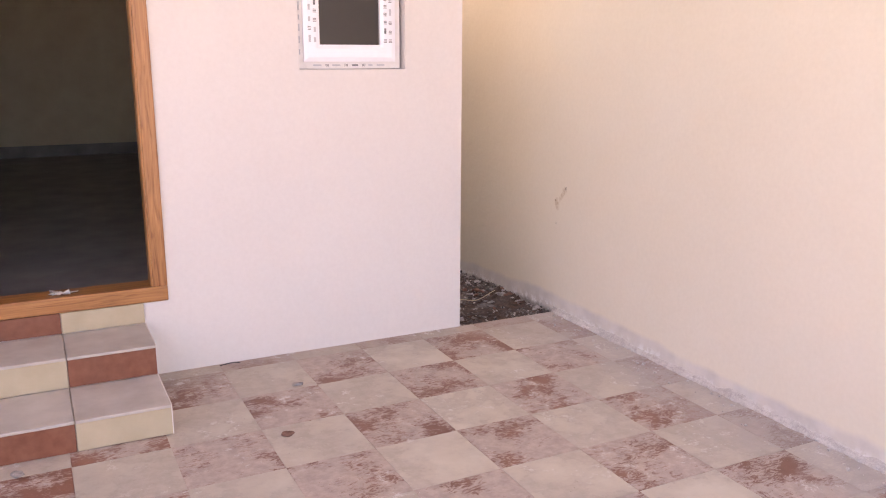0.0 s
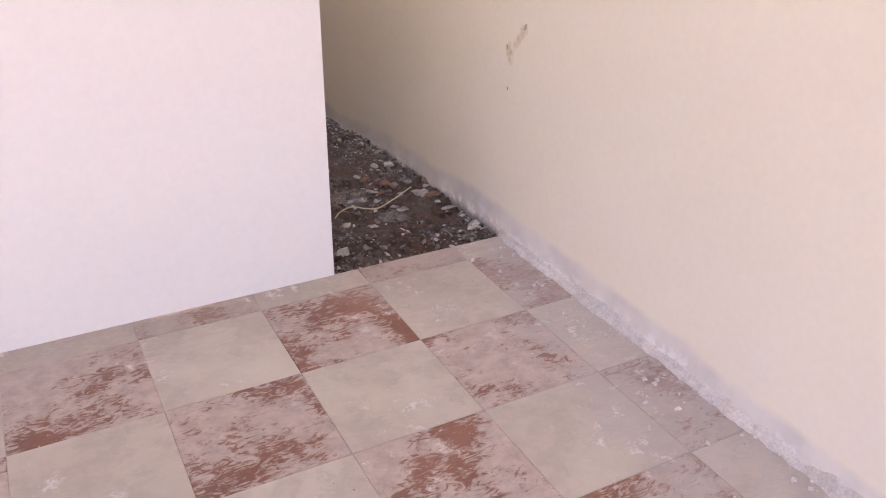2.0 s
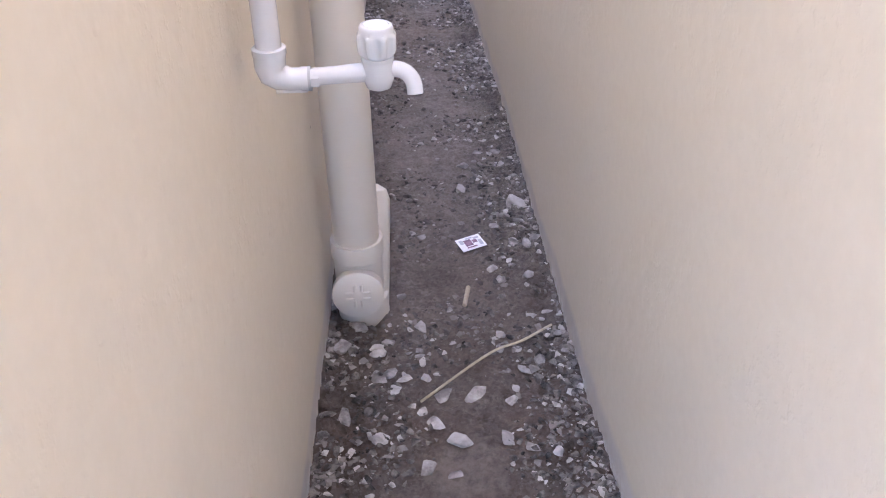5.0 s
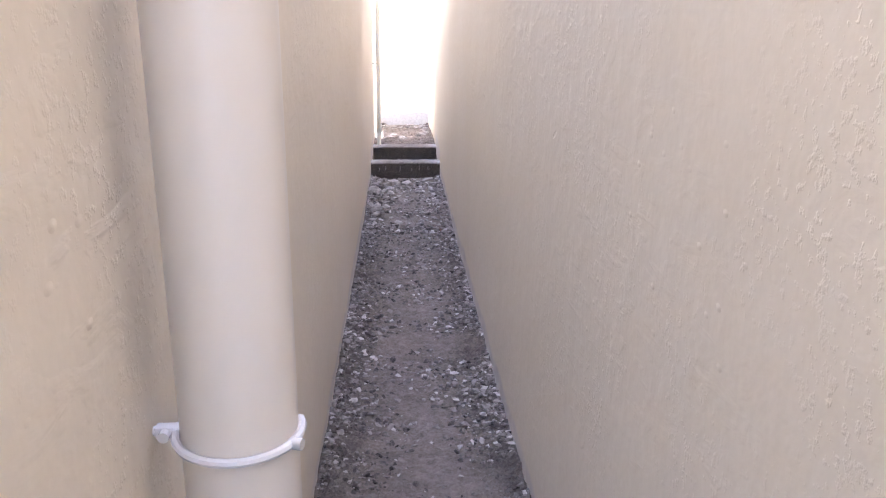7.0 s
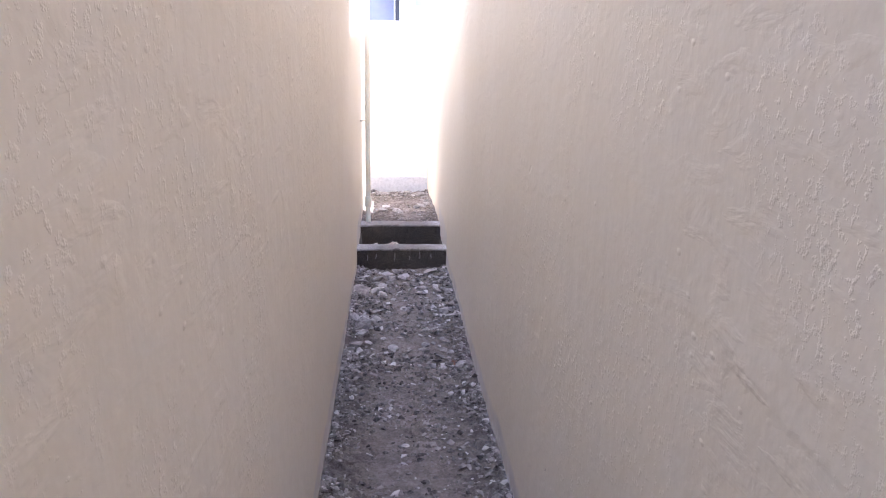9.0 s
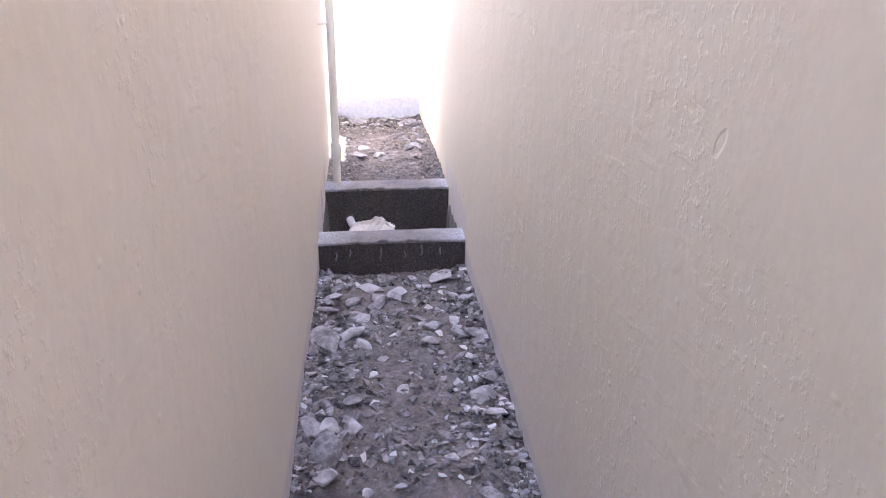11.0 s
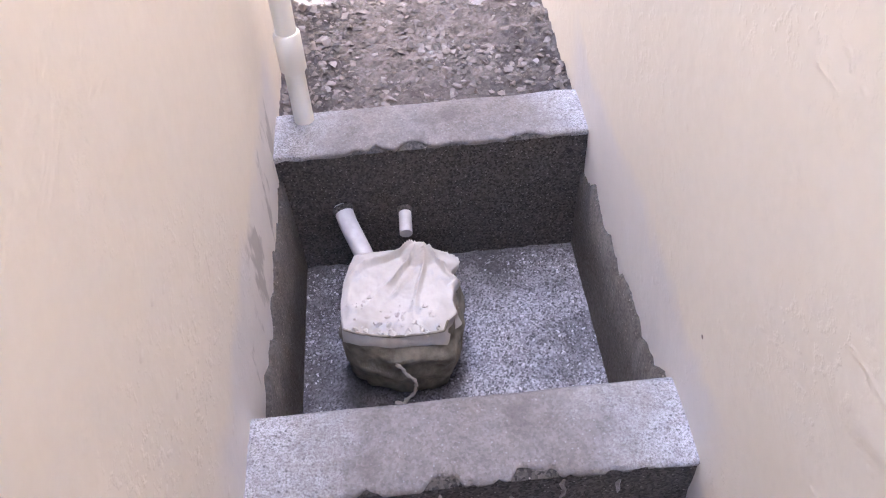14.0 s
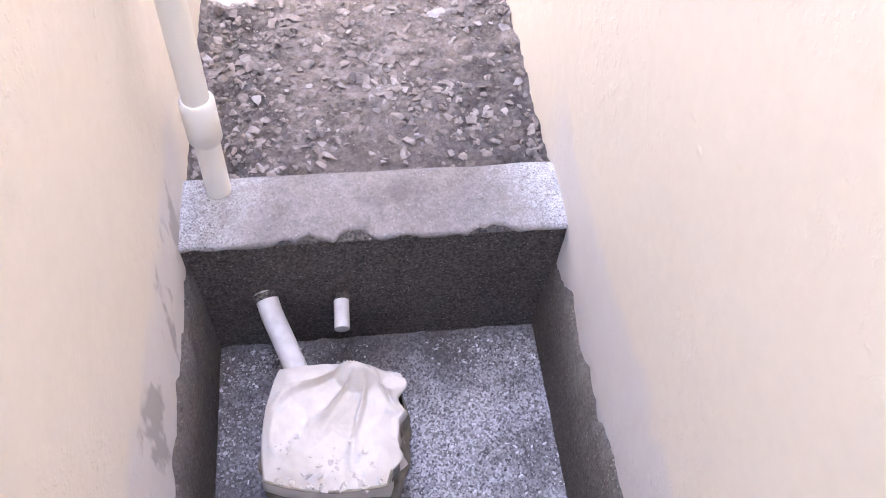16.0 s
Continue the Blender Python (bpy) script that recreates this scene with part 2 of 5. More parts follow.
def wood(name, upright=True):
    m, g, gs = wood_mat()
    m.m.name = name
    k = g if upright else gs
    col = m.ramp(k, (0.3, (0.16, 0.05, 0.016)), (0.47, (0.36, 0.15, 0.05)), (0.7, (0.48, 0.22, 0.08)))
    m.color(col)
    m.bump(k, 0.15, 0.001)
    return m.m


def plain(name, c, c2=None, rough=0.5, scale=20, spec=0.4, bump=0.1):
    m = Mat(name, rough=rough, spec=spec)
    m.color(m.mix(m.ramp(m.noise(scale, 5), (0.3, 0.0), (0.7, 1.0)), c, c2 or [v * 0.85 for v in c]))
    if bump:
        m.bump(m.noise(scale * 4, 4), bump, 0.002)
    return m.m


def concrete(name, a, b, speck=0.5, rough=0.85, dark=None, grain=190, ends=False):
    m = Mat(name, rough=rough, spec=0.3)
    col = m.mix(m.ramp(m.noise(5, 6, 0.65), (0.32, 0.0), (0.68, 1.0)), a, b)
    col = m.mix(m.ramp(m.noise(38, 5, 0.7), (0.45, 0.0), (0.7, 0.5)), col, [v * 0.6 for v in a])
    grains = m.noise(grain, 3, 0.75)
    cells = m.ramp(m.voronoi(grain * 1.5, out="Color"), (0.15, 0.0), (0.85, 1.0))
    col = m.mix(speck, col, m.mix(cells, [v * 0.2 for v in a], [min(1, v * 1.55) for v in b]))
    dots = m.ramp(m.voronoi(grain * 0.55), (0.10, 1.0), (0.17, 0.0))
    col = m.mix(m.math('MULTIPLY', dots, min(1.0, speck * 1.3)), col, [min(0.6, v * 3.6) for v in b])
    if dark:
        x, y, z = m.xyz()
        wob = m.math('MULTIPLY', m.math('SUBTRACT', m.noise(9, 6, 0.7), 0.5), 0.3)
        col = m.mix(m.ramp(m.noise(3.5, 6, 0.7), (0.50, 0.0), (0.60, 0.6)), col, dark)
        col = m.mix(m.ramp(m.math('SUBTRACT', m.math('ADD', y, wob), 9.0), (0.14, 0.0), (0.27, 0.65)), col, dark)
        # darker ring round the pot, reaching further towards the front
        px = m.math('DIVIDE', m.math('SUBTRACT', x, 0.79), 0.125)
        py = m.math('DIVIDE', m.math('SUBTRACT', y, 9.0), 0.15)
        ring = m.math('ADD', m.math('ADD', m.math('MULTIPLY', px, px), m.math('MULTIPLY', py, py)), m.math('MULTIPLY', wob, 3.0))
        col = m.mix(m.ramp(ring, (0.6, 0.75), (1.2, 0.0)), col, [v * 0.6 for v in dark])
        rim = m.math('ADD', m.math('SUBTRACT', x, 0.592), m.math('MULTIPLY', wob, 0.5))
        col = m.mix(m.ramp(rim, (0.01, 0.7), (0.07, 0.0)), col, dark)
    if ends:
        # whiter, sandier mortar dropped at both ends
        x, y, z = m.xyz()
        off = m.math('ABSOLUTE', m.math('SUBTRACT', x, 0.88))
        off = m.math('ADD', off, m.math('MULTIPLY', m.math('SUBTRACT', m.noise(6, 6, 0.7), 0.5), 0.35))
        k = m.math('MULTIPLY', m.ramp(off, (0.14, 0.0), (0.28, 0.75)), m.ramp(m.noise(60, 5, 0.7), (0.36, 0.45), (0.52, 1.0)))
        salt = m.ramp(m.noise(330, 3, 0.8), (0.36, (0.13, 0.12, 0.112)), (0.48, (0.42, 0.40, 0.39)), (0.62, (0.66, 0.64, 0.63)))
        col = m.mix(k, col, salt)
        stain = m.math('MULTIPLY', m.ramp(m.noise(11, 6, 0.7), (0.56, 0.0), (0.66, 0.6)), m.ramp(off, (0.14, 1.0), (0.28, 0.2)))
        col = m.mix(stain, col, (0.12, 0.10, 0.088))
        pocks = m.math('MULTIPLY', m.ramp(m.voronoi(85), (0.10, 1.0), (0.2, 0.0)), m.ramp(off, (0.12, 0.15), (0.25, 0.8)))
        col = m.mix(pocks, col, (0.10, 0.09, 0.085))
    m.color(col)
    m.bump(m.noise(24, 6, 0.65), 0.4, 0.006)
    m.bump(grains, 0.5, 0.003)
    return m.m


def earth_mat():
    """Trodden earth: reddish by the porch, grey-brown further on, pale and dry at the rear."""
    m = Mat("earth", rough=0.95, spec=0.2)
    x, y, z = m.xyz()
    col = m.mix(m.ramp(m.noise(3.0, 6, 0.65), (0.35, 0.0), (0.65, 1.0)), (0.095, 0.076, 0.064), (0.205, 0.168, 0.145))
    col = m.mix(m.ramp(m.noise(14, 6, 0.75), (0.5, 0.0), (0.66, 0.75)), col, (0.055, 0.044, 0.038))
    col = m.mix(m.ramp(m.noise(33, 6, 0.75), (0.54, 0.0), (0.68, 0.75)), col, (0.33, 0.295, 0.27))
    pale = m.math('MULTIPLY', m.ramp(m.math('DIVIDE', y, 12), (0.79, 0.25), (0.815, 0.9), (0.89, 0.9), (0.91, 0.0)), m.ramp(m.noise(5, 4), (0.36, 0.25), (0.6, 1.0)))
    col = m.mix(pale, col, m.mix(m.ramp(m.noise(24, 6, 0.7), (0.38, 0.0), (0.62, 1.0)), (0.17, 0.138, 0.115), (0.46, 0.39, 0.34)))
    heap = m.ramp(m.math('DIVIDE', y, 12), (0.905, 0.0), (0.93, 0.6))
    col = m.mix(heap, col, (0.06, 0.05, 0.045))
    mid = m.math('ABSOLUTE', m.math('SUBTRACT', m.math('ADD', x, m.math('MULTIPLY', m.math('SUBTRACT', m.noise(2.4, 4, 0.6), 0.5), 0.35)), 0.885))
    trod = m.math('MULTIPLY', m.ramp(mid, (0.09, 0.75), (0.19, 0.0)), m.ramp(m.math('DIVIDE', y, 10.0), (0.24, 0.0), (0.34, 0.8), (0.78, 1.0), (0.83, 0.3), (0.9, 0.0)))
    dust = m.mix(m.ramp(m.noise(26, 6, 0.75), (0.40, 0.0), (0.62, 1.0)), (0.165, 0.136, 0.122), (0.34, 0.295, 0.27))
    col = m.mix(m.math('MULTIPLY', trod, m.ramp(m.noise(7, 5, 0.65), (0.35, 0.25), (0.55, 1.0))), col, dust)
    # dark gaps between the rubble by the walls, put into the earth's colour
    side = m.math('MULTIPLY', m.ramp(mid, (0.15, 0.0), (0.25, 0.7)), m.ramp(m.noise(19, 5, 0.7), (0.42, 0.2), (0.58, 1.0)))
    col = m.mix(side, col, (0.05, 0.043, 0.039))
    cells = m.voronoi(140, out="Color")
    col = m.mix(0.22, col, m.mix(cells, (0.02, 0.017, 0.015), (0.36, 0.32, 0.29)), 'MIX')
    red = m.math('MULTIPLY', m.ramp(m.math('DIVIDE', y, 10), (0.13, 1.0), (0.20, 0.55), (0.32, 0.0)), m.ramp(m.noise(6, 5, 0.65), (0.38, 0.35), (0.6, 0.95)))
    col = m.mix(red, col, m.mix(m.ramp(m.noise(30, 5, 0.7), (0.4, 0.0), (0.7, 1.0)), (0.042, 0.024, 0.017), (0.155, 0.094, 0.067)))
    # cement dust and lime spilt near the porch
    for sx, sy, rad, c in ((0.86, 1.33, 0.085, (0.33, 0.28, 0.245)), (0.95, 1.12, 0.065, (0.27, 0.26, 0.265)), (0.80, 1.74, 0.075, (0.36, 0.32, 0.285)), (0.90, 1.95, 0.10, (0.24, 0.20, 0.172))):
        dx, dy = m.math('SUBTRACT', x, sx), m.math('SUBTRACT', y, sy)
        d = m.math('ADD', m.math('MULTIPLY', dx, dx), m.math('MULTIPLY', dy, dy))
        d = m.math('ADD', m.math('DIVIDE', d, rad * rad), m.math('MULTIPLY', m.math('SUBTRACT', m.noise(17, 6, 0.75), 0.5), 2.4))
        col = m.mix(m.math('MULTIPLY', m.ramp(d, (0.2, 0.85), (1.0, 0.0)), m.ramp(m.noise(55, 4, 0.7), (0.35, 0.3), (0.6, 1.0))), col, c)
    m.color(col)
    m.bump(m.noise(45, 6, 0.75), 1.0, 0.016)
    m.bump(m.voronoi(70), 0.4, 0.005)
    return m.m


def stone_mat(name, a, b, island=False, third=None):
    m = Mat(name, rough=0.9, spec=0.25)
    r = m.random(island)
    col = m.mix(r, a, b)
    if third:
        col = m.mix(m.ramp(r, (0.88, 0.0), (0.90, 1.0)), col, third)
    col = m.mix(m.ramp(m.noise(40, 5, 0.7), (0.4, 0.0), (0.7, 0.6)), col, [min(1, v * 1.5) for v in b])
    col = m.mix(m.ramp(m.noise(18, 4), (0.5, 0.0), (0.62, 0.55)), col, [v * 0.5 for v in a])
    m.color(col)
    m.bump(m.noise(70, 5, 0.7), 0.5, 0.004)
    return m.m


def cloth_mat():
    m = Mat("sack_cloth", rough=0.85, spec=0.2)
    col = m.mix(m.ramp(m.noise(14, 5), (0.4, 0.0), (0.65, 1.0)), (0.48, 0.425, 0.35), (0.59, 0.53, 0.45))
    col = m.mix(m.ramp(m.noise(34, 5, 0.7), (0.56, 0.0), (0.66, 0.8)), col, (0.46, 0.43, 0.39))
    m.color(col)
    m.bump(m.noise(9, 4, 0.5, None, 1.4), 0.5, 0.008)
    m.bump(m.noise(160, 2), 0.2, 0.001)
    return m.m


CREAM, CREAM2 = (0.758, 0.678, 0.552), (0.798, 0.727, 0.62)
M_FRONT = wall_paint("front_wall_paint", (0.675, 0.617, 0.59), (0.70, 0.65, 0.622), lumps=0.10, band=False)
M_CREAM = wall_paint("cream_wall_paint", CREAM, CREAM2, lumps=0.9, pit=True)
M_REAR = wall_paint("rear_wall_paint", (0.86, 0.85, 0.86), (0.89, 0.88, 0.885), lumps=0.3, band=False)
M_ROOM = plain("room_paint", (0.62, 0.53, 0.40), (0.68, 0.6, 0.46), 0.7, 6)
M_SLAB = plain("slab_paint", (0.74, 0.71, 0.66), (0.8, 0.77, 0.72), 0.8, 6)
M_ROOMFLOOR = plain("dusty_grey_floor", (0.16, 0.15, 0.145), (0.28, 0.265, 0.255), 0.4, 5, 0.4, 0.05)
M_BEIGE = tile_mat("beige_tile", (0.53, 0.46, 0.38), (0.585, 0.52, 0.44), (0.47, 0.405, 0.35), -0.02, 0.6, 0.2)
M_RED = tile_mat("terracotta_tile", (0.20, 0.085, 0.057), (0.27, 0.125, 0.088), (0.52, 0.425, 0.375), 0.03, 0.95, 0.75)
M_BEIGE_R = plain("beige_riser_tile", (0.44, 0.36, 0.245), (0.49, 0.41, 0.29), 0.4, 12)
M_RED_R = plain("terracotta_riser_tile", (0.19, 0.062, 0.035), (0.25, 0.10, 0.06), 0.4, 25)
M_TREAD = plain("dusty_tread_tile", (0.42, 0.37, 0.33), (0.52, 0.47, 0.43), 0.6, 9)
M_GROUT = plain("grey_grout", (0.46, 0.40, 0.34), (0.54, 0.47, 0.41), 0.9, 40)
M_WOOD = wood("varnished_wood_upright", True)
M_WOOD_H = wood("varnished_wood_level", False)
M_UPVC = plain("white_upvc", (0.80, 0.79, 0.84), (0.84, 0.83, 0.87), 0.25, 9, 0.5, 0)
M_FILM = plain("printed_film", (0.66, 0.63, 0.62), (0.74, 0.71, 0.7), 0.45, 22, 0.4, 0.05)
M_INK = plain("grey_ink", (0.10, 0.10, 0.11), (0.22, 0.22, 0.23), 0.6, 60, 0.3, 0)
M_INK2 = plain("pale_grey_ink", (0.42, 0.42, 0.45), (0.5, 0.5, 0.53), 0.6, 60, 0.3, 0)
M_GLASS = Mat("dark_glass", rough=0.08, spec=0.5)
M_GLASS.color((0.035, 0.03, 0.028))
M_GLASS = M_GLASS.m
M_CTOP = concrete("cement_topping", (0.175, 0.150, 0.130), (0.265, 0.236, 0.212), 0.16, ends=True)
M_CDARK = concrete("dark_cement_render", (0.044, 0.037, 0.030), (0.098, 0.084, 0.070), 0.6, 0.8)
M_CSIDE = concrete("dark_cement_lining", (0.068, 0.058, 0.047), (0.145, 0.126, 0.106), 0.3, 0.85)
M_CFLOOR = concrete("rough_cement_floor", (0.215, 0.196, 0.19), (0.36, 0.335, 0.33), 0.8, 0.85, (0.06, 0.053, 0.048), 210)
M_BAND = concrete("bare_cement_band", (0.71, 0.71, 0.75), (0.79, 0.79, 0.82), 0.02)
M_MORTAR = concrete("pale_mortar", (0.50, 0.455, 0.425), (0.66, 0.615, 0.585), 0.12)
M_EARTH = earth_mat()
M_STONE = stone_mat("grey_stone", (0.12, 0.107, 0.10), (0.38, 0.345, 0.328))
M_PALE = stone_mat("pale_mortar_lump", (0.27, 0.242, 0.225), (0.43, 0.398, 0.375))
M_BRICK = stone_mat("broken_brick", (0.15, 0.075, 0.053), (0.23, 0.13, 0.098))
M_GRAVEL = stone_mat("gravel", (0.022, 0.019, 0.017), (0.31, 0.275, 0.255), True, (0.54, 0.50, 0.47))
M_GRAVEL_DARK = stone_mat("dark_gravel", (0.025, 0.022, 0.020), (0.25, 0.22, 0.20), True, (0.50, 0.46, 0.43))
M_GRAVEL_PALE = stone_mat("pale_grit", (0.17, 0.143, 0.123), (0.29, 0.248, 0.215), True, (0.36, 0.315, 0.28))
M_CHIP = stone_mat("chamber_grit", (0.05, 0.045, 0.043), (0.41, 0.38, 0.375), True, (0.63, 0.595, 0.59))
M_PVC = plain("cream_pvc", (0.715, 0.656, 0.578), (0.75, 0.693, 0.62), 0.30, 5, 0.5, 0.02)
M_RAINPVC = plain("yellowed_pvc", (0.80, 0.745, 0.62), (0.83, 0.78, 0.66), 0.35, 5, 0.5, 0.02)
M_WHITEPVC = plain("white_pvc", (0.62, 0.61, 0.615), (0.66, 0.65, 0.655), 0.22, 5, 0.5, 0)
M_DIRTYPVC = plain("cement_spattered_pvc", (0.52, 0.48, 0.44), (0.66, 0.62, 0.58), 0.7, 45, 0.3, 0.4)
M_STEEL = plain("dull_metal_ring", (0.42, 0.42, 0.42), None, 0.4, 30, 0.5, 0)
M_CLOTH = cloth_mat()
M_SACKBASE = plain("mouldy_sacking", (0.12, 0.10, 0.068), (0.30, 0.26, 0.19), 0.9, 38, 0.2, 0.7)
M_ROPE = plain("jute_string", (0.42, 0.36, 0.28), (0.55, 0.49, 0.40), 0.9, 200, 0.2, 0.5)
M_STRAW = plain("dry_straw", (0.46, 0.37, 0.25), (0.55, 0.47, 0.35), 0.8, 90, 0.2, 0.2)
M_PAPER = plain("white_card", (0.78, 0.75, 0.78), (0.84, 0.82, 0.84), 0.5, 40, 0.4, 0)
M_PRINT = plain("card_print", (0.10, 0.06, 0.09), (0.35, 0.2, 0.28), 0.5, 120, 0.3, 0)
M_NB = plain("pale_blue_house_paint", (0.25, 0.25, 0.31), (0.30, 0.30, 0.36), 0.7, 4)
M_NB2 = plain("white_house_paint", (0.40, 0.395, 0.43), (0.45, 0.445, 0.47), 0.7, 4)
M_NBROOF = plain("grey_roof_sheet", (0.16, 0.15, 0.16), (0.22, 0.21, 0.22), 0.6, 12)
M_NBDARK = plain("dark_post_paint", (0.03, 0.028, 0.035), None, 0.5, 12)
M_SOIL = plain("open_ground", (0.20, 0.165, 0.13), (0.28, 0.235, 0.19), 0.95, 3, 0.2, 0.4)


# ---------------------------------------------------------------- mesh tools
def done(bm, name, mat, smooth=False):
    me = bpy.data.meshes.new(name)
    bm.normal_update()
    bm.to_mesh(me)
    bm.free()
    me.materials.append(mat)
    if smooth:
        for p in me.polygons:
            p.use_smooth = True
    return me


def part(name, bm, mat, parent, label="", smooth=False):
    ob = new(name, done(bm, name, mat, smooth))
    ob.parent = parent
    if parent is not None:
        ob.matrix_parent_inverse = parent.matrix_basis.inverted()
    if label:
        tagged(ob, label)
    return ob


def thing(name, at, label, category, group=""):
    ob = new(name)
    ob.empty_display_size = 0.05
    ob.matrix_basis = Matrix.Translation(at)
    return tagged(ob, label, category, group)


def structure(name, bm, mat, label="", category="", smooth=False):
    return tagged(new(name, done(bm, name, mat, smooth)), label, category, "", "structure")


def box(bm, x0, x1, y0, y1, z0, z1, bevel=0.0, seg=2):
    vs = [bm.verts.new((x, y, z)) for x in (x0, x1) for y in (y0, y1) for z in (z0, z1)]
    fs = [bm.faces.new([vs[i] for i in q]) for q in ((0, 1, 3, 2), (4, 6, 7, 5), (0, 4, 5, 1), (2, 3, 7, 6), (0, 2, 6, 4), (1, 5, 7, 3))]
    if bevel:
        es = list({e for f in fs for e in f.edges})
        bmesh.ops.bevel(bm, geom=es, offset=bevel, segments=seg, affect='EDGES', profile=0.5)
    return bm


def boxed(*a, **k):
    return box(bmesh.new(), *a, **k)


def tube(bm, points, radius, sides=20, caps=True):
    """A pipe along points; radius is one number or one for each point."""
    pts = [Vector(p) for p in points]
    rad = radius if isinstance(radius, (list, tuple)) else [radius] * len(pts)
    rings = []
    up = None
    for i, p in enumerate(pts):
        d = (pts[min(i + 1, len(pts) - 1)] - pts[max(i - 1, 0)]).normalized()
        if up is None:
            up = d.orthogonal().normalized()
        up = (up - d * up.dot(d)).normalized()
        side = d.cross(up)
        rings.append([bm.verts.new(p + (up * math.cos(a) + side * math.sin(a)) * rad[i]) for a in [2 * math.pi * k / sides for k in range(sides)]])
    for a, b in zip(rings, rings[1:]):
        for k in range(sides):
            bm.faces.new((a[k], a[(k + 1) % sides], b[(k + 1) % sides], b[k]))
    if caps:
        bm.faces.new(rings[0][::-1])
        bm.faces.new(rings[-1])
    return bm


def auto_smooth(ob, angle=40):
    for p in ob.data.polygons:
        p.use_smooth = True
    bm = bmesh.new()
    bm.from_mesh(ob.data)
    for e in bm.edges:
        if len(e.link_faces) == 2 and e.calc_face_angle(0) > radians(angle):
            e.smooth = False
    bm.to_mesh(ob.data)
    bm.free()
    return ob


def slab_wall(name, axis, at, thick, us, vs, holes, mat, label, category="wall"):
    """An upright wall with real openings, welded into one shell. axis 'y': runs along x at y = at."""
    bm = bmesh.new()
    cells = {}
    for i in range(len(us) - 1):
        for j in range(len(vs) - 1):
            u, v = (us[i] + us[i + 1]) / 2, (vs[j] + vs[j + 1]) / 2
            cells[i, j] = not any(a < u < b and c < v < d for a, b, c, d in holes)
    cache = {}

    def vert(i, j, k):
        if (i, j, k) not in cache:
            w = at + (thick if k else 0)
            cache[i, j, k] = bm.verts.new((us[i], w, vs[j]) if axis == 'y' else (w, us[i], vs[j]))
        return cache[i, j, k]

    for (i, j), full in cells.items():
        if not full:
            continue
        for k in (0, 1):
            bm.faces.new([vert(i, j, k), vert(i + 1, j, k), vert(i + 1, j + 1, k), vert(i, j + 1, k)])
        for di, dj, a, b in ((-1, 0, (i, j), (i, j + 1)), (1, 0, (i + 1, j), (i + 1, j + 1)), (0, -1, (i, j), (i + 1, j)), (0, 1, (i, j + 1), (i + 1, j + 1))):
            if not cells.get((i + di, j + dj)):
                bm.faces.new([vert(*a, 0), vert(*b, 0), vert(*b, 1), vert(*a, 1)])
    for v in bm.verts:
        # the house is a little wider at the front
        if v.co.y < YF + 0.01 and v.co.x > XL - 0.01:
            v.co.x -= 0.008
    bmesh.ops.recalc_face_normals(bm, faces=bm.faces)
    return structure(name, bm, mat, label, category)


# ---------------------------------------------------------------- plan
T = 0.33
XL, XR = 0.592, 1.168         # faces of the passage
YF = 0.757                    # front face of the house
YB = 11.48                    # face of the back wall
YH = 9.44                     # rear end of the house
Y_B1, Y_B1B, Z_B1 = 8.63, 8.76, -0.304
Y_B2, Y_B2B, Z_B2 = 9.306, 9.437, -0.308
Z_PIT = -0.605
PORCH_X0, PORCH_Y0 = -3.3, -3.96
GROUND = ((0.757, -0.035), (1.35, -0.03), (1.67, -0.05), (2.5, -0.10), (2.95, -0.115), (3.78, -0.137), (4.45, -0.207), (4.84, -0.222), (6.56, -0.35), (7.1, -0.365),
          (7.67, -0.37), (8.0, -0.40), (8.75, -0.45), (9.3, -0.36), (9.45, -0.345), (9.8, -0.352), (10.3, -0.39), (11.0, -0.45), (11.5, -0.50))


def level(y):
    """Height of the earth in the passage at y."""
    return float(np.interp(y, [g[0] for g in GROUND], [g[1] for g in GROUND]))


def earth_z(x, y):
    """Height of the rough earth surface: higher along the walls."""
    u = (x - XL) / (XR - XL)
    edge = max(0.0, 1 - min(u, 1 - u) / 0.28)
    n = noise.fractal((x * 5, y * 5, 0.3), 1.0, 2.0, 5) * 0.013
    n += noise.fractal((x * 30, y * 30, 2.3), 0.9, 2.0, 3) * (0.006 + 0.012 * edge)
    n += noise.fractal((x * 62, y * 62, 5.1), 0.9, 2.0, 2) * 0.004
    return level(y) + n + 0.022 * edge * edge


# ---------------------------------------------------------------- ground and walls
bm = bmesh.new()
bmesh.ops.create_grid(bm, x_segments=40, y_segments=40, size=400)
bmesh.ops.translate(bm, verts=bm.verts, vec=(0, 0, -0.75))
structure("ground", bm, M_SOIL, "bare brown earth round the houses", "ground")


def earth_strip(name, y0, y1, label, step=0.0075):
    """Trodden earth between the two walls, higher and rougher along them."""
    nx, ny = int((XR - XL) / step) + 1, int((y1 - y0) / step) + 1
    xs, ys = np.linspace(XL - 0.004, XR + 0.004, nx), np.linspace(y0, y1, ny)
    verts = []
    for y in ys:
        for x in xs:
            verts.append((x, y, earth_z(x, y)))
    faces = [(j * nx + i, j * nx + i + 1, (j + 1) * nx + i + 1, (j + 1) * nx + i) for j in range(ny - 1) for i in range(nx - 1)]
    me = bpy.data.meshes.new(name)
    me.from_pydata(verts, [], faces)
    me.materials.append(M_EARTH)
    for p in me.polygons:
        p.use_smooth = True
    return tagged(new(name, me), label, "ground", "", "structure")


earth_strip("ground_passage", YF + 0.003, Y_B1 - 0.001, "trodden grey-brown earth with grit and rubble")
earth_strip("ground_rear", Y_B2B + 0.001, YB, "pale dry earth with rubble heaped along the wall")

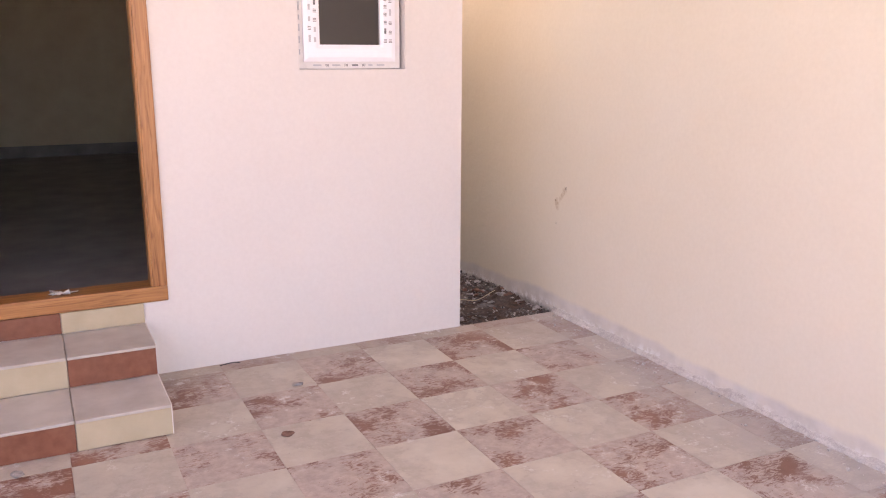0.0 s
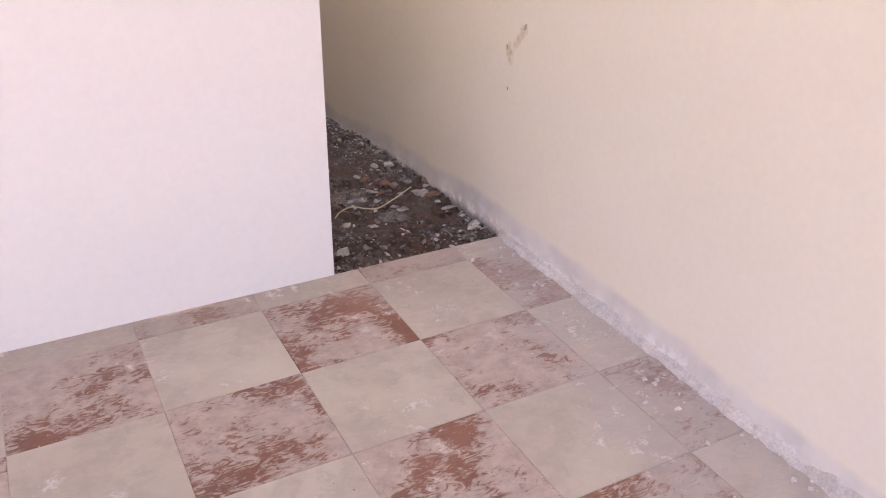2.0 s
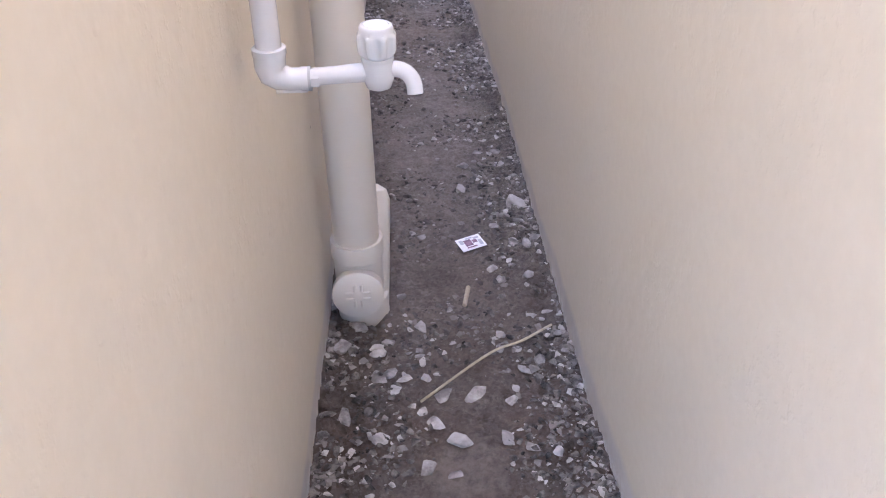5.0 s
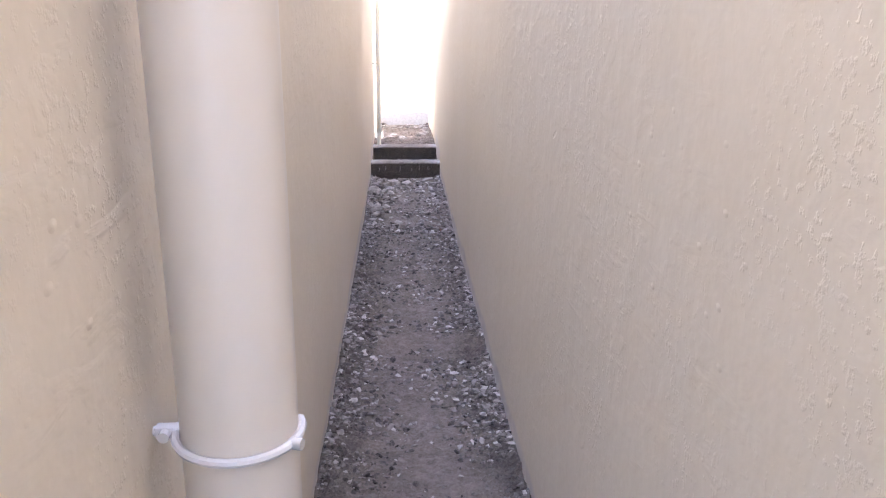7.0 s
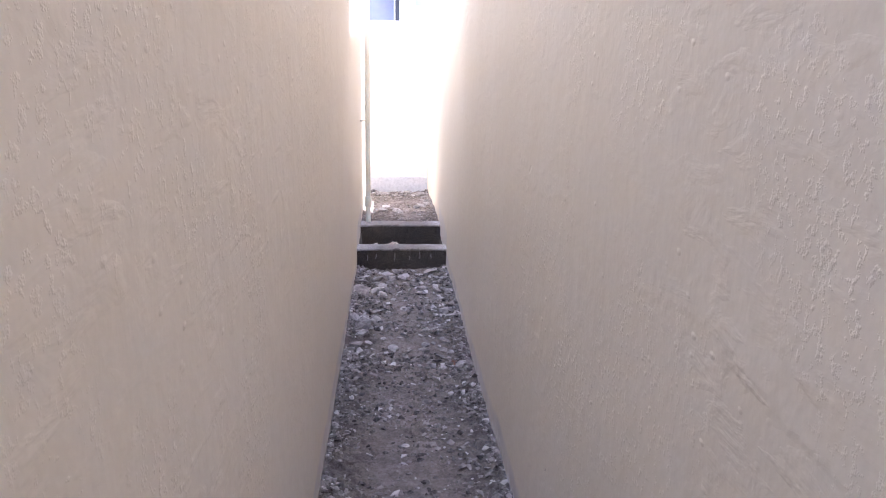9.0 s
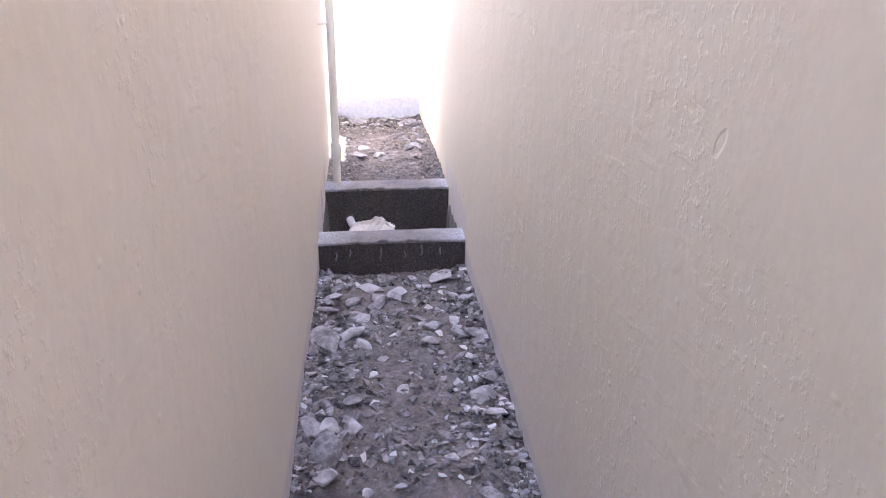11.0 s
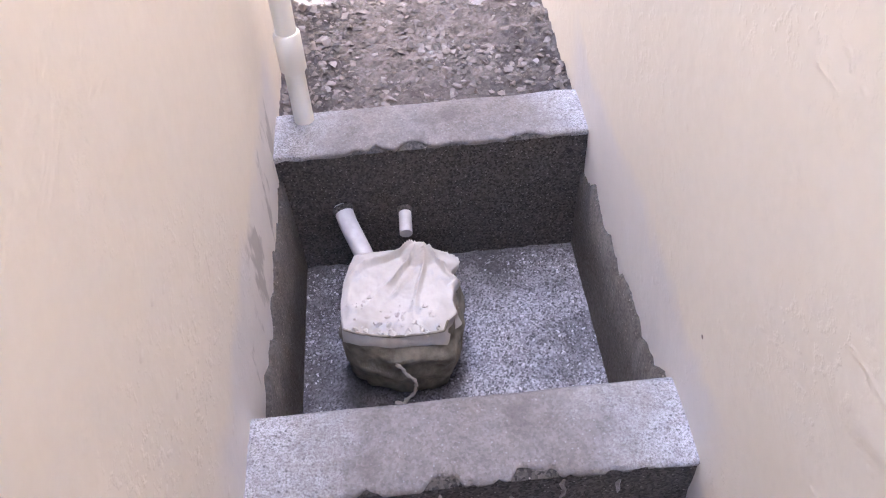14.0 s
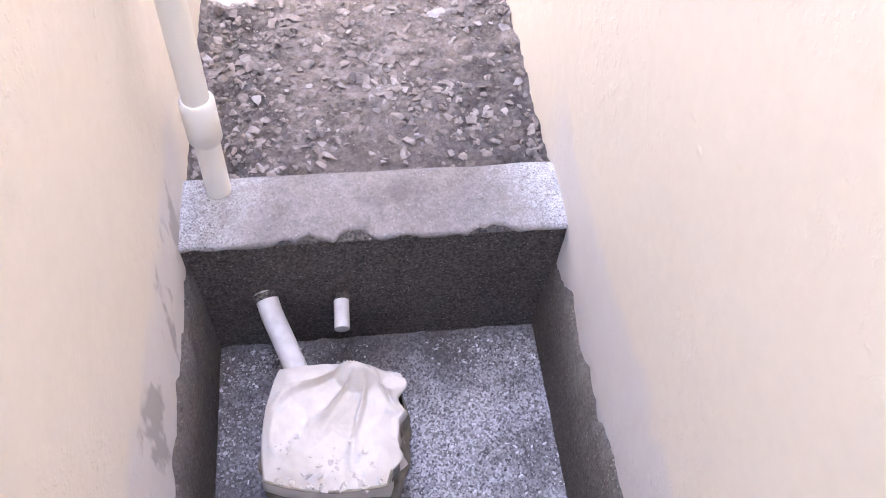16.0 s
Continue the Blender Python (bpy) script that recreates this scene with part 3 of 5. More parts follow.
DOOR = (-1.86, -0.86, 0.337, 2.43)
WIN = (-0.231, 0.282, 1.316, 2.12)
front = slab_wall("wall_front", 'y', YF, 0.23, [-4.5, DOOR[0], DOOR[1], WIN[0], WIN[1], XL], [-0.7, DOOR[2], WIN[2], WIN[3], DOOR[3], 3.3], [DOOR, WIN],
          M_FRONT, "smooth off-white painted house front")
# the return of the corner is painted cream like the passage
front.data.materials.append(M_CREAM)
for p in front.data.polygons:
    if p.center.x > XL - 0.02:
        p.material_index = 1
AWIN = (2.9, 4.785, 1.164, 2.25)
slab_wall("wall_passage", 'x', XL - 0.23, 0.23, [YF + 0.23, AWIN[0], AWIN[1], Y_B1, YH], [-0.9, AWIN[2], AWIN[3], 3.3], [AWIN],
          M_CREAM, "cream painted rough plaster house wall")
bm = bmesh.new()
# unseen tops, stepped to shade the passage and leave one sun patch
for y0, y1, top in ((-4.5, 8.0, 4.7), (8.0, 9.915, 3.9), (9.915, 10.62, 2.1), (10.62, 11.7, 2.45)):
    box(bm, XR, XR + 0.23, y0, y1, -0.9, top)
bmesh.ops.remove_doubles(bm, verts=bm.verts, dist=1e-5)
structure("wall_boundary", bm, M_CREAM, "cream painted rough plaster boundary wall", "wall")
# the yard wall's unseen top is kept low to brighten the rear with sky
structure("wall_yard", boxed(XL - 0.2, XL, YH, YB, -0.9, 1.5), M_CREAM, "cream painted low yard wall", "wall")
structure("wall_back", boxed(XL - 0.2, XR, YB, YB + 0.2, -0.9, 1.125), M_REAR, "white painted low back wall", "wall")

# uneven bare cement along the foot of the back wall
bm = bmesh.new()
n = 40
low, high = [], []
for i in range(n + 1):
    x = XL + (XR - XL) * i / n
    low.append(bm.verts.new((x, YB - 0.006, -0.6)))
    high.append(bm.verts.new((x, YB - 0.006, -0.345 + 0.012 * noise.noise((x * 9, 0, 0)))))
back = [bm.verts.new((v.co.x, YB - 0.0005, v.co.z + 0.004)) for v in high]
for i in range(n):
    bm.faces.new((low[i], low[i + 1], high[i + 1], high[i]))
    bm.faces.new((high[i], high[i + 1], back[i + 1], back[i]))
structure("trim", bm, M_BAND, "bare grey cement band at the wall foot", "trim")

# ragged mortar squeezed out along the foot of the boundary wall
bm = bmesh.new()
rows = []
for i in range(481):
    y = -4.0 + (YF + 4.0) * i / 480
    a = noise.fractal((y * 7, 0.4, 2.0), 0.9, 2, 5)
    b = noise.fractal((y * 19, 1.4, 3.0), 0.9, 2, 4)
    up, out = 0.022 + 0.016 * a, max(0.005, 0.013 + 0.009 * b + 0.004 * a)
    rows.append([bm.verts.new(p) for p in ((XR + 0.001, y, up + 0.004), (XR - 0.004, y, up), (XR - out * 0.55, y, up * 0.55 + 0.003 * b), (XR - out, y, 0.005 + 0.003 * abs(b)), (XR - out - 0.003, y, -0.002))])
for p, q in zip(rows, rows[1:]):
    for k in range(4):
        bm.faces.new((p[k], q[k], q[k + 1], p[k + 1]))
bmesh.ops.recalc_face_normals(bm, faces=bm.faces)
structure("trim_mortar", bm, M_MORTAR, "ragged pale mortar along the wall foot", "trim")

# house interior, roof and an added porch cover
structure("floor_room", boxed(-4.27, XL - 0.23, YF + 0.23, 6.6, 0.2, 0.335), M_ROOMFLOOR, "dusty grey cement room floor", "floor")
bm = bmesh.new()
box(bm, -4.27, XL - 0.23, 6.6, 6.75, 0.2, 3.3)
box(bm, -4.5, -4.27, YF + 0.23, 6.75, -0.7, 3.3)
structure("wall_room", bm, M_ROOM, "plain beige room walls", "wall")
structure("baseboard", boxed(-4.27, XL - 0.23, 6.588, 6.6, 0.335, 0.45), M_ROOMFLOOR, "dark skirting along the room wall", "baseboard")
structure("ceiling_room", boxed(-4.5, XL, YF, YH, 3.3, 3.45), M_SLAB, "plain concrete roof slab", "ceiling")
# unseen slab, added so that no direct sun falls on the porch
structure("ceiling_porch", boxed(-4.5, XR, -3.2, YF, 3.0, 3.15), M_SLAB, "added porch slab, out of view, that blocks the sun", "ceiling")
structure("wall_side", boxed(-4.7, -4.5, -8.0, YB, -0.7, 1.9), M_FRONT, "plain off-white side wall", "wall")
structure("pavement", boxed(-4.5, XR, -8.0, PORCH_Y0, -0.4, -0.03), M_GROUT, "plain cement forecourt", "pavement")


# ---------------------------------------------------------------- door frame
def door_frame():
    root = tagged(new("door_1"), "orange-brown varnished wooden door frame, open, with no door leaf", "door frame", "", "structure")
    root.matrix_basis = Matrix.Translation((DOOR[1], YF, DOOR[2]))
    x0, x1, z0, z1 = DOOR
    w = 0.06

    def post(name, xa, xb, inner):
        bm = boxed(xa, xb, YF - 0.014, YF + 0.11, z0 + 0.066, z1 - 0.07, 0.003)
        part(name, bm, M_WOOD, root)
        s = 1 if inner > (xa + xb) / 2 else -1
        part("moulding", boxed(*sorted((inner - s * 0.012, inner + s * 0.008)), YF - 0.006, YF + 0.07, z0 + 0.066, z1 - 0.07, 0.004), M_WOOD, root)
    post("jamb", x1 - w, x1, x1 - w)
    post("jamb", x0, x0 + w, x0 + w)
    part("sill", boxed(x0, x1, YF - 0.016, YF + 0.12, z0, z0 + 0.066, 0.004), M_WOOD_H, root)
    part("head", boxed(x0, x1, YF - 0.016, YF + 0.12, z1 - 0.07, z1, 0.004), M_WOOD_H, root)
    return root


door_frame()


# ---------------------------------------------------------------- windows
def marks(parent, at, u, n, length, seed, wide=0.018, both=True):
    """Rows of printed bars on protective film: from at, along u, face normal n."""
    rnd = random.Random(seed)
    at, u, n = Vector(at), Vector(u), Vector(n)
    v = n.cross(u)
    s = 0.015
    while s < length - 0.05:
        kind = rnd.random()
        ln = rnd.uniform(0.02, 0.04) if kind < 0.6 else 0.012
        bm = bmesh.new()
        hw = wide * (0.28 if kind < 0.6 else 0.42)
        if kind < 0.6:
            rows = [(s, s + ln, -hw, hw)]
        else:
            rows = [(s + k * 0.006, s + k * 0.006 + 0.003, -hw, hw) for k in range(3)]
        for a, b, c, d in rows:
            p = [at + u * q + v * r + n * 0.0012 for q, r in ((a, c), (b, c), (b, d), (a, d))]
            lo = [bm.verts.new(q - n * 0.0011) for q in p]
            hi = [bm.verts.new(q) for q in p]
            bm.faces.new(hi)
            for k in range(4):
                bm.faces.new((lo[k], lo[(k + 1) % 4], hi[(k + 1) % 4], hi[k]))
        bmesh.ops.recalc_face_normals(bm, faces=bm.faces)
        part("printed_mark", bm, M_INK2 if kind < 0.45 else M_INK, parent)
        s += ln + rnd.uniform(0.018, 0.03)


def front_window():
    x0, x1, z0, z1 = WIN
    root = tagged(new("window_1"), "small white uPVC window with printed protective film and dark glass", "window", "", "structure")
    root.matrix_basis = Matrix.Translation((x0, YF, z0))
    y = YF + 0.035
    bm = bmesh.new()
    t = 0.045
    for a in ((x0 + 0.002, x0 + t, z0 + 0.002, z1 - 0.002), (x1 - t, x1 - 0.012, z0 + 0.002, z1 - 0.002), (x0 + t, x1 - t, z0 + 0.002, z0 + 0.038), (x0 + t, x1 - t, z1 - 0.04, z1 - 0.002)):
        box(bm, a[0], a[1], y, y + 0.06, a[2], a[3], 0.002)
    fr = part("window_frame", bm, M_FILM, root, "white frame under grey printed film")
    sx0, sx1, sz0, sz1 = x0 + 0.03, x1 - 0.04, z0 + 0.034, z1 - 0.04
    ys = y - 0.018
    w = 0.075
    bm = bmesh.new()
    # mitred sash
    o = [(sx0, sz0), (sx1, sz0), (sx1, sz1), (sx0, sz1)]
    i = [(sx0 + w, sz0 + w), (sx1 - w, sz0 + w), (sx1 - w, sz1 - w), (sx0 + w, sz1 - w)]
    vo = [bm.verts.new((a, ys + 0.006, b)) for a, b in o]
    vi = [bm.verts.new((a, ys + 0.006, b)) for a, b in i]
    mid = [bm.verts.new(((a * 3 + c) / 4, ys, (b * 3 + d) / 4)) for (a, b), (c, d) in zip(o, i)]
    mid2 = [bm.verts.new(((a + c * 3) / 4, ys, (b + d * 3) / 4)) for (a, b), (c, d) in zip(o, i)]
    bo = [bm.verts.new((a, y + 0.03, b)) for a, b in o]
    bi = [bm.verts.new((a, y + 0.03, b)) for a, b in i]
    for k in range(4):
        q = (k + 1) % 4
        for a, b in ((bo, vo), (vo, mid), (mid, mid2), (mid2, vi), (vi, bi)):
            bm.faces.new((a[k], a[q], b[q], b[k]))
    bmesh.ops.recalc_face_normals(bm, faces=bm.faces)
    sash = part("sash", bm, M_UPVC, root, "glossy white mitred sash")
    part("pane", boxed(sx0 + w - 0.004, sx1 - w + 0.004, y + 0.006, y + 0.012, sz0 + w - 0.004, sz1 - w + 0.004), M_GLASS, root, "dark glass pane")
    up, face, across = (0, 0, 1), (0, -1, 0), (1, 0, 0)
    marks(sash, (sx0 + 0.027, ys, sz0 + 0.07), up, face, sz1 - sz0 - 0.1, 3)
    marks(sash, (sx0 + 0.052, ys, sz0 + 0.07), up, face, sz1 - sz0 - 0.1, 4)
    marks(sash, (sx1 - 0.027, ys, sz0 + 0.07), up, face, sz1 - sz0 - 0.1, 5)
    marks(sash, (sx1 - 0.052, ys, sz0 + 0.07), up, face, sz1 - sz0 - 0.1, 6)
    marks(fr, (x0 + 0.014, y, z0 + 0.05), up, face, z1 - z0 - 0.1, 7, 0.012)
    marks(fr, (x0 + 0.06, y, z0 + 0.018), across, face, x1 - x0 - 0.1, 8, 0.014)


front_window()


def side_window():
    y0, y1, z0, z1 = AWIN
    root = tagged(new("window_2"), "wide white uPVC sliding window with printed film, set in a plaster reveal", "window", "", "structure")
    root.matrix_basis = Matrix.Translation((XL, y0, z0))
    x = XL - 0.042
    bm = bmesh.new()
    t = 0.075
    for a in ((y0 + 0.002, y0 + t, z0 + 0.002, z1 - 0.002), (y1 - t, y1 - 0.02, z0 + 0.002, z1 - 0.002), (y0 + t, y1 - t, z0 + 0.002, z0 + t), (y0 + t, y1 - t, z1 - t, z1 - 0.002)):
        box(bm, x - 0.08, x, a[0], a[1], a[2], a[3], 0.002)
    fr = part("window_frame", bm, M_FILM, root, "white frame under grey printed film")
    my = (y0 + y1) / 2
    for k, (a, b, d) in enumerate(((y0 + 0.06, my + 0.03, 0.016), (my - 0.03, y1 - 0.06, 0.0))):
        bm = bmesh.new()
        w = 0.06
        za, zb = z0 + 0.065, z1 - 0.065
        for c in ((a, a + w, za, zb), (b - w, b, za, zb), (a + w, b - w, za, za + w), (a + w, b - w, zb - w, zb)):
            box(bm, x - 0.03 + d, x + 0.004 + d, c[0], c[1], c[2], c[3], 0.002)
        sash = part("sash", bm, M_UPVC, root, "glossy white sliding sash")
        part("pane", boxed(x - 0.016 + d, x - 0.011 + d, a + w - 0.003, b - w + 0.003, za + w - 0.003, zb - w + 0.003), M_GLASS, root, "dark glass pane")
    marks(fr, (x, y0 + 0.1, z0 + 0.035), (0, 1, 0), (1, 0, 0), y1 - y0 - 0.2, 11, 0.016)
    marks(fr, (x, y1 - 0.045, z0 + 0.1), (0, 0, 1), (1, 0, 0), z1 - z0 - 0.2, 12, 0.02)
    # ragged plaster lip along the opening's foot
    bm = bmesh.new()
    n = 90
    rows = []
    for i in range(n + 1):
        y = y0 + (y1 - y0) * i / n
        j = 0.004 * noise.fractal((y * 14, 1, 0), 1, 2, 4)
        rows.append([bm.verts.new(p) for p in ((XL - 0.044, y, z0 + 0.010), (XL - 0.008, y, z0 + 0.006 + j), (XL + 0.002, y, z0 + 0.002 + j), (XL + 0.001, y, z0 - 0.006 + j))])
    for a, b in zip(rows, rows[1:]):
        for k in range(3):
            bm.faces.new((a[k], b[k], b[k + 1], a[k + 1]))
    bmesh.ops.recalc_face_normals(bm, faces=bm.faces)
    part("window_sill", bm, M_CREAM, root, "ragged cream plaster lip")


side_window()


# ---------------------------------------------------------------- steps to the door
def steps():
    root = thing("door_steps", (-1.5, 0.4, 0), "two tiled door steps with terracotta and beige risers", "steps")
    xr, xl = -0.961, -2.3
    part("core", boxed(xl, xr - 0.004, 0.122, YF, -0.01, 0.108), M_GROUT, root)
    part("core", boxed(xl, xr - 0.004, 0.452, YF, 0.108, 0.233), M_GROUT, root)
    part("side_plaster", boxed(xr - 0.004, xr, 0.112, YF, 0.0, 0.119), M_FRONT, root, "white painted edge")
    part("side_plaster", boxed(xr - 0.004, xr, 0.442, YF, 0.119, 0.244), M_FRONT, root, "white painted edge")
    for row, (y, z0, z1, first) in enumerate(((0.11, 0.0, 0.12, 0), (0.44, 0.12, 0.245, 1), (YF - 0.012, 0.245, 0.337, 0))):
        x, k = xr - 0.002, first
        while x > xl + 0.01:
            a = max(xl, x - T)
            part("riser_tile", boxed(a + 0.0015, x - 0.0015, y, y + 0.012, z0 + 0.002, z1 - 0.002, 0.001, 1), M_RED_R if k % 2 else M_BEIGE_R, root)
            if row < 2:
                part("tread_tile", boxed(a + 0.0015, x - 0.0015, y - 0.004, y + (0.33 if row == 0 else 0.306), z1 - 0.012, z1, 0.002, 1), M_TREAD, root)
            x, k = a, k + 1


steps()


# ---------------------------------------------------------------- manhole chamber
def kerb(name, y0, y1, z, label, seed, drip=True):
    """A rendered half-brick wall across the passage: dark faces under a pale, ragged-edged topping."""
    root = thing(name, ((XL + XR) / 2, (y0 + y1) / 2, Z_PIT), label, "chamber wall")
    bm = bmesh.new()
    nx, nz = 40, 14
    for y, s in ((y0, 1), (y1, -1)):
        grid = []
        for j in range(nz + 1):
            zz = Z_PIT - 0.05 + (z - 0.012 - Z_PIT + 0.05) * j / nz
            grid.append([bm.verts.new((XL + (XR - XL) * i / nx, y + s * (0.003 + 0.004 * noise.fractal((i * 0.5, j * 0.5, seed), 1, 2, 3)), zz)) for i in range(nx + 1)])
        for j in range(nz):
            for i in range(nx):
                q = (grid[j][i], grid[j][i + 1], grid[j + 1][i + 1], grid[j + 1][i])
                bm.faces.new(q if s > 0 else q[::-1])
    ledge = [[bm.verts.new((XL + (XR - XL) * i / nx, yy, zz)) for yy, zz in ((y0 + 0.004, z - 0.012), (y0 + 0.010, z - 0.0065 + 0.002 * noise.noise((i * 0.4, seed, 2))), (y0 + 0.055, z - 0.007))] for i in range(nx + 1)]
    for a, c in zip(ledge, ledge[1:]):
        for k in range(2):
            bm.faces.new((a[k], c[k], c[k + 1], a[k + 1]))
    part("render", bm, M_CDARK, root, "dark cement render", True)
    bm = bmesh.new()
    rows = []
    n = 120
    for i in range(n + 1):
        x = XL + (XR - XL) * i / n
        j = noise.fractal((x * 9, seed * 3.1, 0), 1, 2, 4)
        jag = max(0.0, noise.fractal((x * 11, seed, 4), 0.8, 2, 4) + 0.12) * 0.045 * (1 - abs(x - 0.88) / 0.32)
        jag = max(0.0, jag)
        top = z + 0.003 * noise.noise((x * 12, seed, 1))
        rows.append([bm.verts.new(p) for p in ((x, y0 + 0.001 + jag, top - 0.010 - 0.008 * abs(j)), (x, y0 - 0.002 + jag, top - 0.003), (x, y0 + 0.006 + jag, top), (x, (y0 + y1) / 2, top + 0.003),
                                              (x, y1 - 0.006, top), (x, y1 + 0.002, top - 0.005), (x, y1, top - 0.016))])
    for a, b in zip(rows, rows[1:]):
        for k in range(6):
            bm.faces.new((a[k], b[k], b[k + 1], a[k + 1]))
    bmesh.ops.recalc_face_normals(bm, faces=bm.faces)
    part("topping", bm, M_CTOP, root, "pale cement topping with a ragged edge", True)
    if drip:
        rnd = random.Random(seed)
        for x, zt, ln in ((0.66, -0.345, 0.04), (0.715, -0.335, 0.035), (0.835, -0.33, 0.06), (0.995, -0.32, 0.05), (0.93, -0.35, 0.03), (1.07, -0.335, 0.035)):
            bm = bmesh.new()
            pts = [(x + rnd.uniform(-0.003, 0.003), y0 + 0.002, zt - ln * k / 4) for k in range(5)]
            tube(bm, pts, [0.002, 0.0035, 0.003, 0.003, 0.001], 6)
            part("cement_drip", bm, M_CTOP, root)
    return root


kerb("chamber_wall", Y_B1, Y_B1B, Z_B1, "low cement-rendered chamber wall with white drips, across the passage", 1)
kerb("chamber_wall", Y_B2, Y_B2B, Z_B2, "low cement-rendered chamber wall holding back the rear earth", 2, False)

bm = bmesh.new()
nx, ny = 60, 58
grid = [[bm.verts.new((XL - 0.004 + (XR - XL + 0.008) * i / nx, Y_B1B - 0.01 + (Y_B2 - Y_B1B + 0.02) * j / ny,
                       Z_PIT + 0.004 * noise.fractal((i * 0.35, j * 0.35, 8), 0.9, 2, 4))) for i in range(nx + 1)] for j in range(ny + 1)]
for j in range(ny):
    for i in range(nx):
        bm.faces.new((grid[j][i], grid[j][i + 1], grid[j + 1][i + 1], grid[j + 1][i]))
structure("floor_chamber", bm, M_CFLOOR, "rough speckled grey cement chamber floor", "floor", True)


def lining(name, x, s, seed):
    """Dark cement smeared up the passage wall inside the chamber."""
    bm = bmesh.new()
    n = 60
    rows = []
    for i in range(n + 1):
        y = Y_B1B - 0.004 + (Y_B2 - Y_B1B + 0.008) * i / n
        slope = (0.02 if s > 0 else -0.05) * (i / n)
        top = (-0.385 if s > 0 else -0.35) + slope + 0.04 * noise.fractal((y * 12, seed, 0), 0.9, 2, 4)
        rows.append([bm.verts.new(p) for p in ((x + s * 0.014, y, Z_PIT - 0.02), (x + s * 0.012, y, (Z_PIT + top) / 2), (x + s * 0.007, y, top - 0.006), (x - s * 0.001, y, top))])
    for a, b in zip(rows, rows[1:]):
        for k in range(3):
            bm.faces.new((a[k], b[k], b[k + 1], a[k + 1]))
    bmesh.ops.recalc_face_normals(bm, faces=bm.faces)
    structure(name, bm, M_CSIDE, "dark grey cement lining with a smeared edge", "wall lining", True)


lining("trim_lining_west", XL, 1, 3)
lining("trim_lining_east", XR, -1, 5)


# ---------------------------------------------------------------- sack over a pot, pipes in the chamber
def sack():
    cx, cy, z0 = 0.795, 9.07, Z_PIT
    root = thing("sack_covered_pot", (cx, cy, z0), "pot wrapped in a wrinkled off-white sack tied with string", "sack")
    H = 0.170
    n, m = 144, 80

    def shape(a, p):
        """Outline of the pot at the angle a, the squarer the larger p."""
        sq = 1 / max(abs(math.cos(a + 0.12)), abs(math.sin(a + 0.12))) ** p
        return 0.095 * sq

    def ridge(v, w):
        return max(0.0, 1 - abs(v) / w)

    bm = bmesh.new()
    rings = []
    for j in range(m + 1):
        h = j / m
        ring = []
        for i in range(n):
            a = 2 * math.pi * i / n
            c, s = math.cos(a), math.sin(a)
            fold = noise.noise((c * 3.0, s * 3.0, 3.0))
            hem = 0.146 + 0.006 * noise.noise((c * 4, s * 4, 1)) - 0.03 * max(0, s + 0.1) - 0.025 * max(0, c - 0.3)
            if h < 0.3:
                k = h / 0.3
                r = shape(a, 0.62) * (1.05 - 0.04 * k * k + 0.03 * fold * (1 - k) + 0.012 * noise.noise((c * 9, s * 9, k)))
                z = hem + (H - hem) * k
            else:
                k = (h - 0.3) / 0.7
                r = shape(a, 0.62) * (1.01 - 0.06 * min(1, k * 5)) * (1 - k) ** 0.92
                z = H + 0.008 * min(1, k * 6)
            x, y = r * c, r * s
            if h > 0.22:
                w = min(1.0, (h - 0.22) * 6)
                # folds pulled together towards the back corner, a dent in the middle and a rolled front edge
                d = math.hypot(x - 0.055, y - 0.085)
                g = math.atan2(y - 0.085, x - 0.055)
                wob = 0.35 * noise.noise((x * 14, y * 14, 5))
                f = ridge(math.sin(g * 5.5 + wob * 3), 0.42) * min(1, d / 0.05) * max(0.15, 1 - d / 0.2)
                f2 = ridge(noise.noise((x * 15 - y * 12, y * 9 + x * 9, 7.0)), 0.16) * 0.6
                z += w * (0.026 * f + 0.006 * f2 - 0.010 * math.exp(-((x + 0.005) ** 2 + (y + 0.01) ** 2) / 0.0012))
                z += w * 0.012 * max(0, (y + 0.11) / 0.2) + w * 0.026 * max(0, 1 - ((x - 0.045) ** 2 + (y - 0.075) ** 2) / 0.0013)
                z += w * 0.0018 * noise.fractal((x * 45, y * 45, 1), 0.9, 2, 3)
            if x > 0.08:
                x += 0.022 * max(0, noise.noise((h * 5, s * 5, 11.0)))
            ring.append(bm.verts.new((cx + x, cy + y, z0 + z)))
        rings.append(ring)
    for a, c in zip(rings, rings[1:]):
        for i in range(n):
            bm.faces.new((a[i], a[(i + 1) % n], c[(i + 1) % n], c[i]))
    bm.faces.new(rings[-1])
    seam = [rings[int(m * 0.31)][i].co.copy() + Vector((0, -0.0005, 0.0015)) for i in range(int(n * 0.61), int(n * 0.89))]
    places = []
    rnd = random.Random(12)
    for k in range(55):
        v = rings[int(m * (0.32 + 0.45 * rnd.random() ** 1.5))][int(n * (0.55 + 0.33 * rnd.random()))].co.copy()
        places.append(v)
    part("sack_cover", bm, M_CLOTH, root, "off-white wrinkled sack cloth crusted with cement", True)
    bm = bmesh.new()
    tube(bm, seam, 0.0022, 6)
    part("seam", bm, M_SACKBASE, root, "dark stitched seam", True)
    bm = bmesh.new()
    for k, v in enumerate(places):
        s = 0.002 + 0.005 * rnd.random() ** 2
        r = bmesh.ops.create_icosphere(bm, subdivisions=1, radius=s, matrix=Matrix.Translation(v))
        for q in r["verts"]:
            q.co += Vector((rnd.uniform(-.4, .4), rnd.uniform(-.4, .4), rnd.uniform(-.5, .2))) * s
    part("cement_crust", bm, M_CLOTH, root, "crumbs of dried cement")
    bm = bmesh.new()
    rings = []
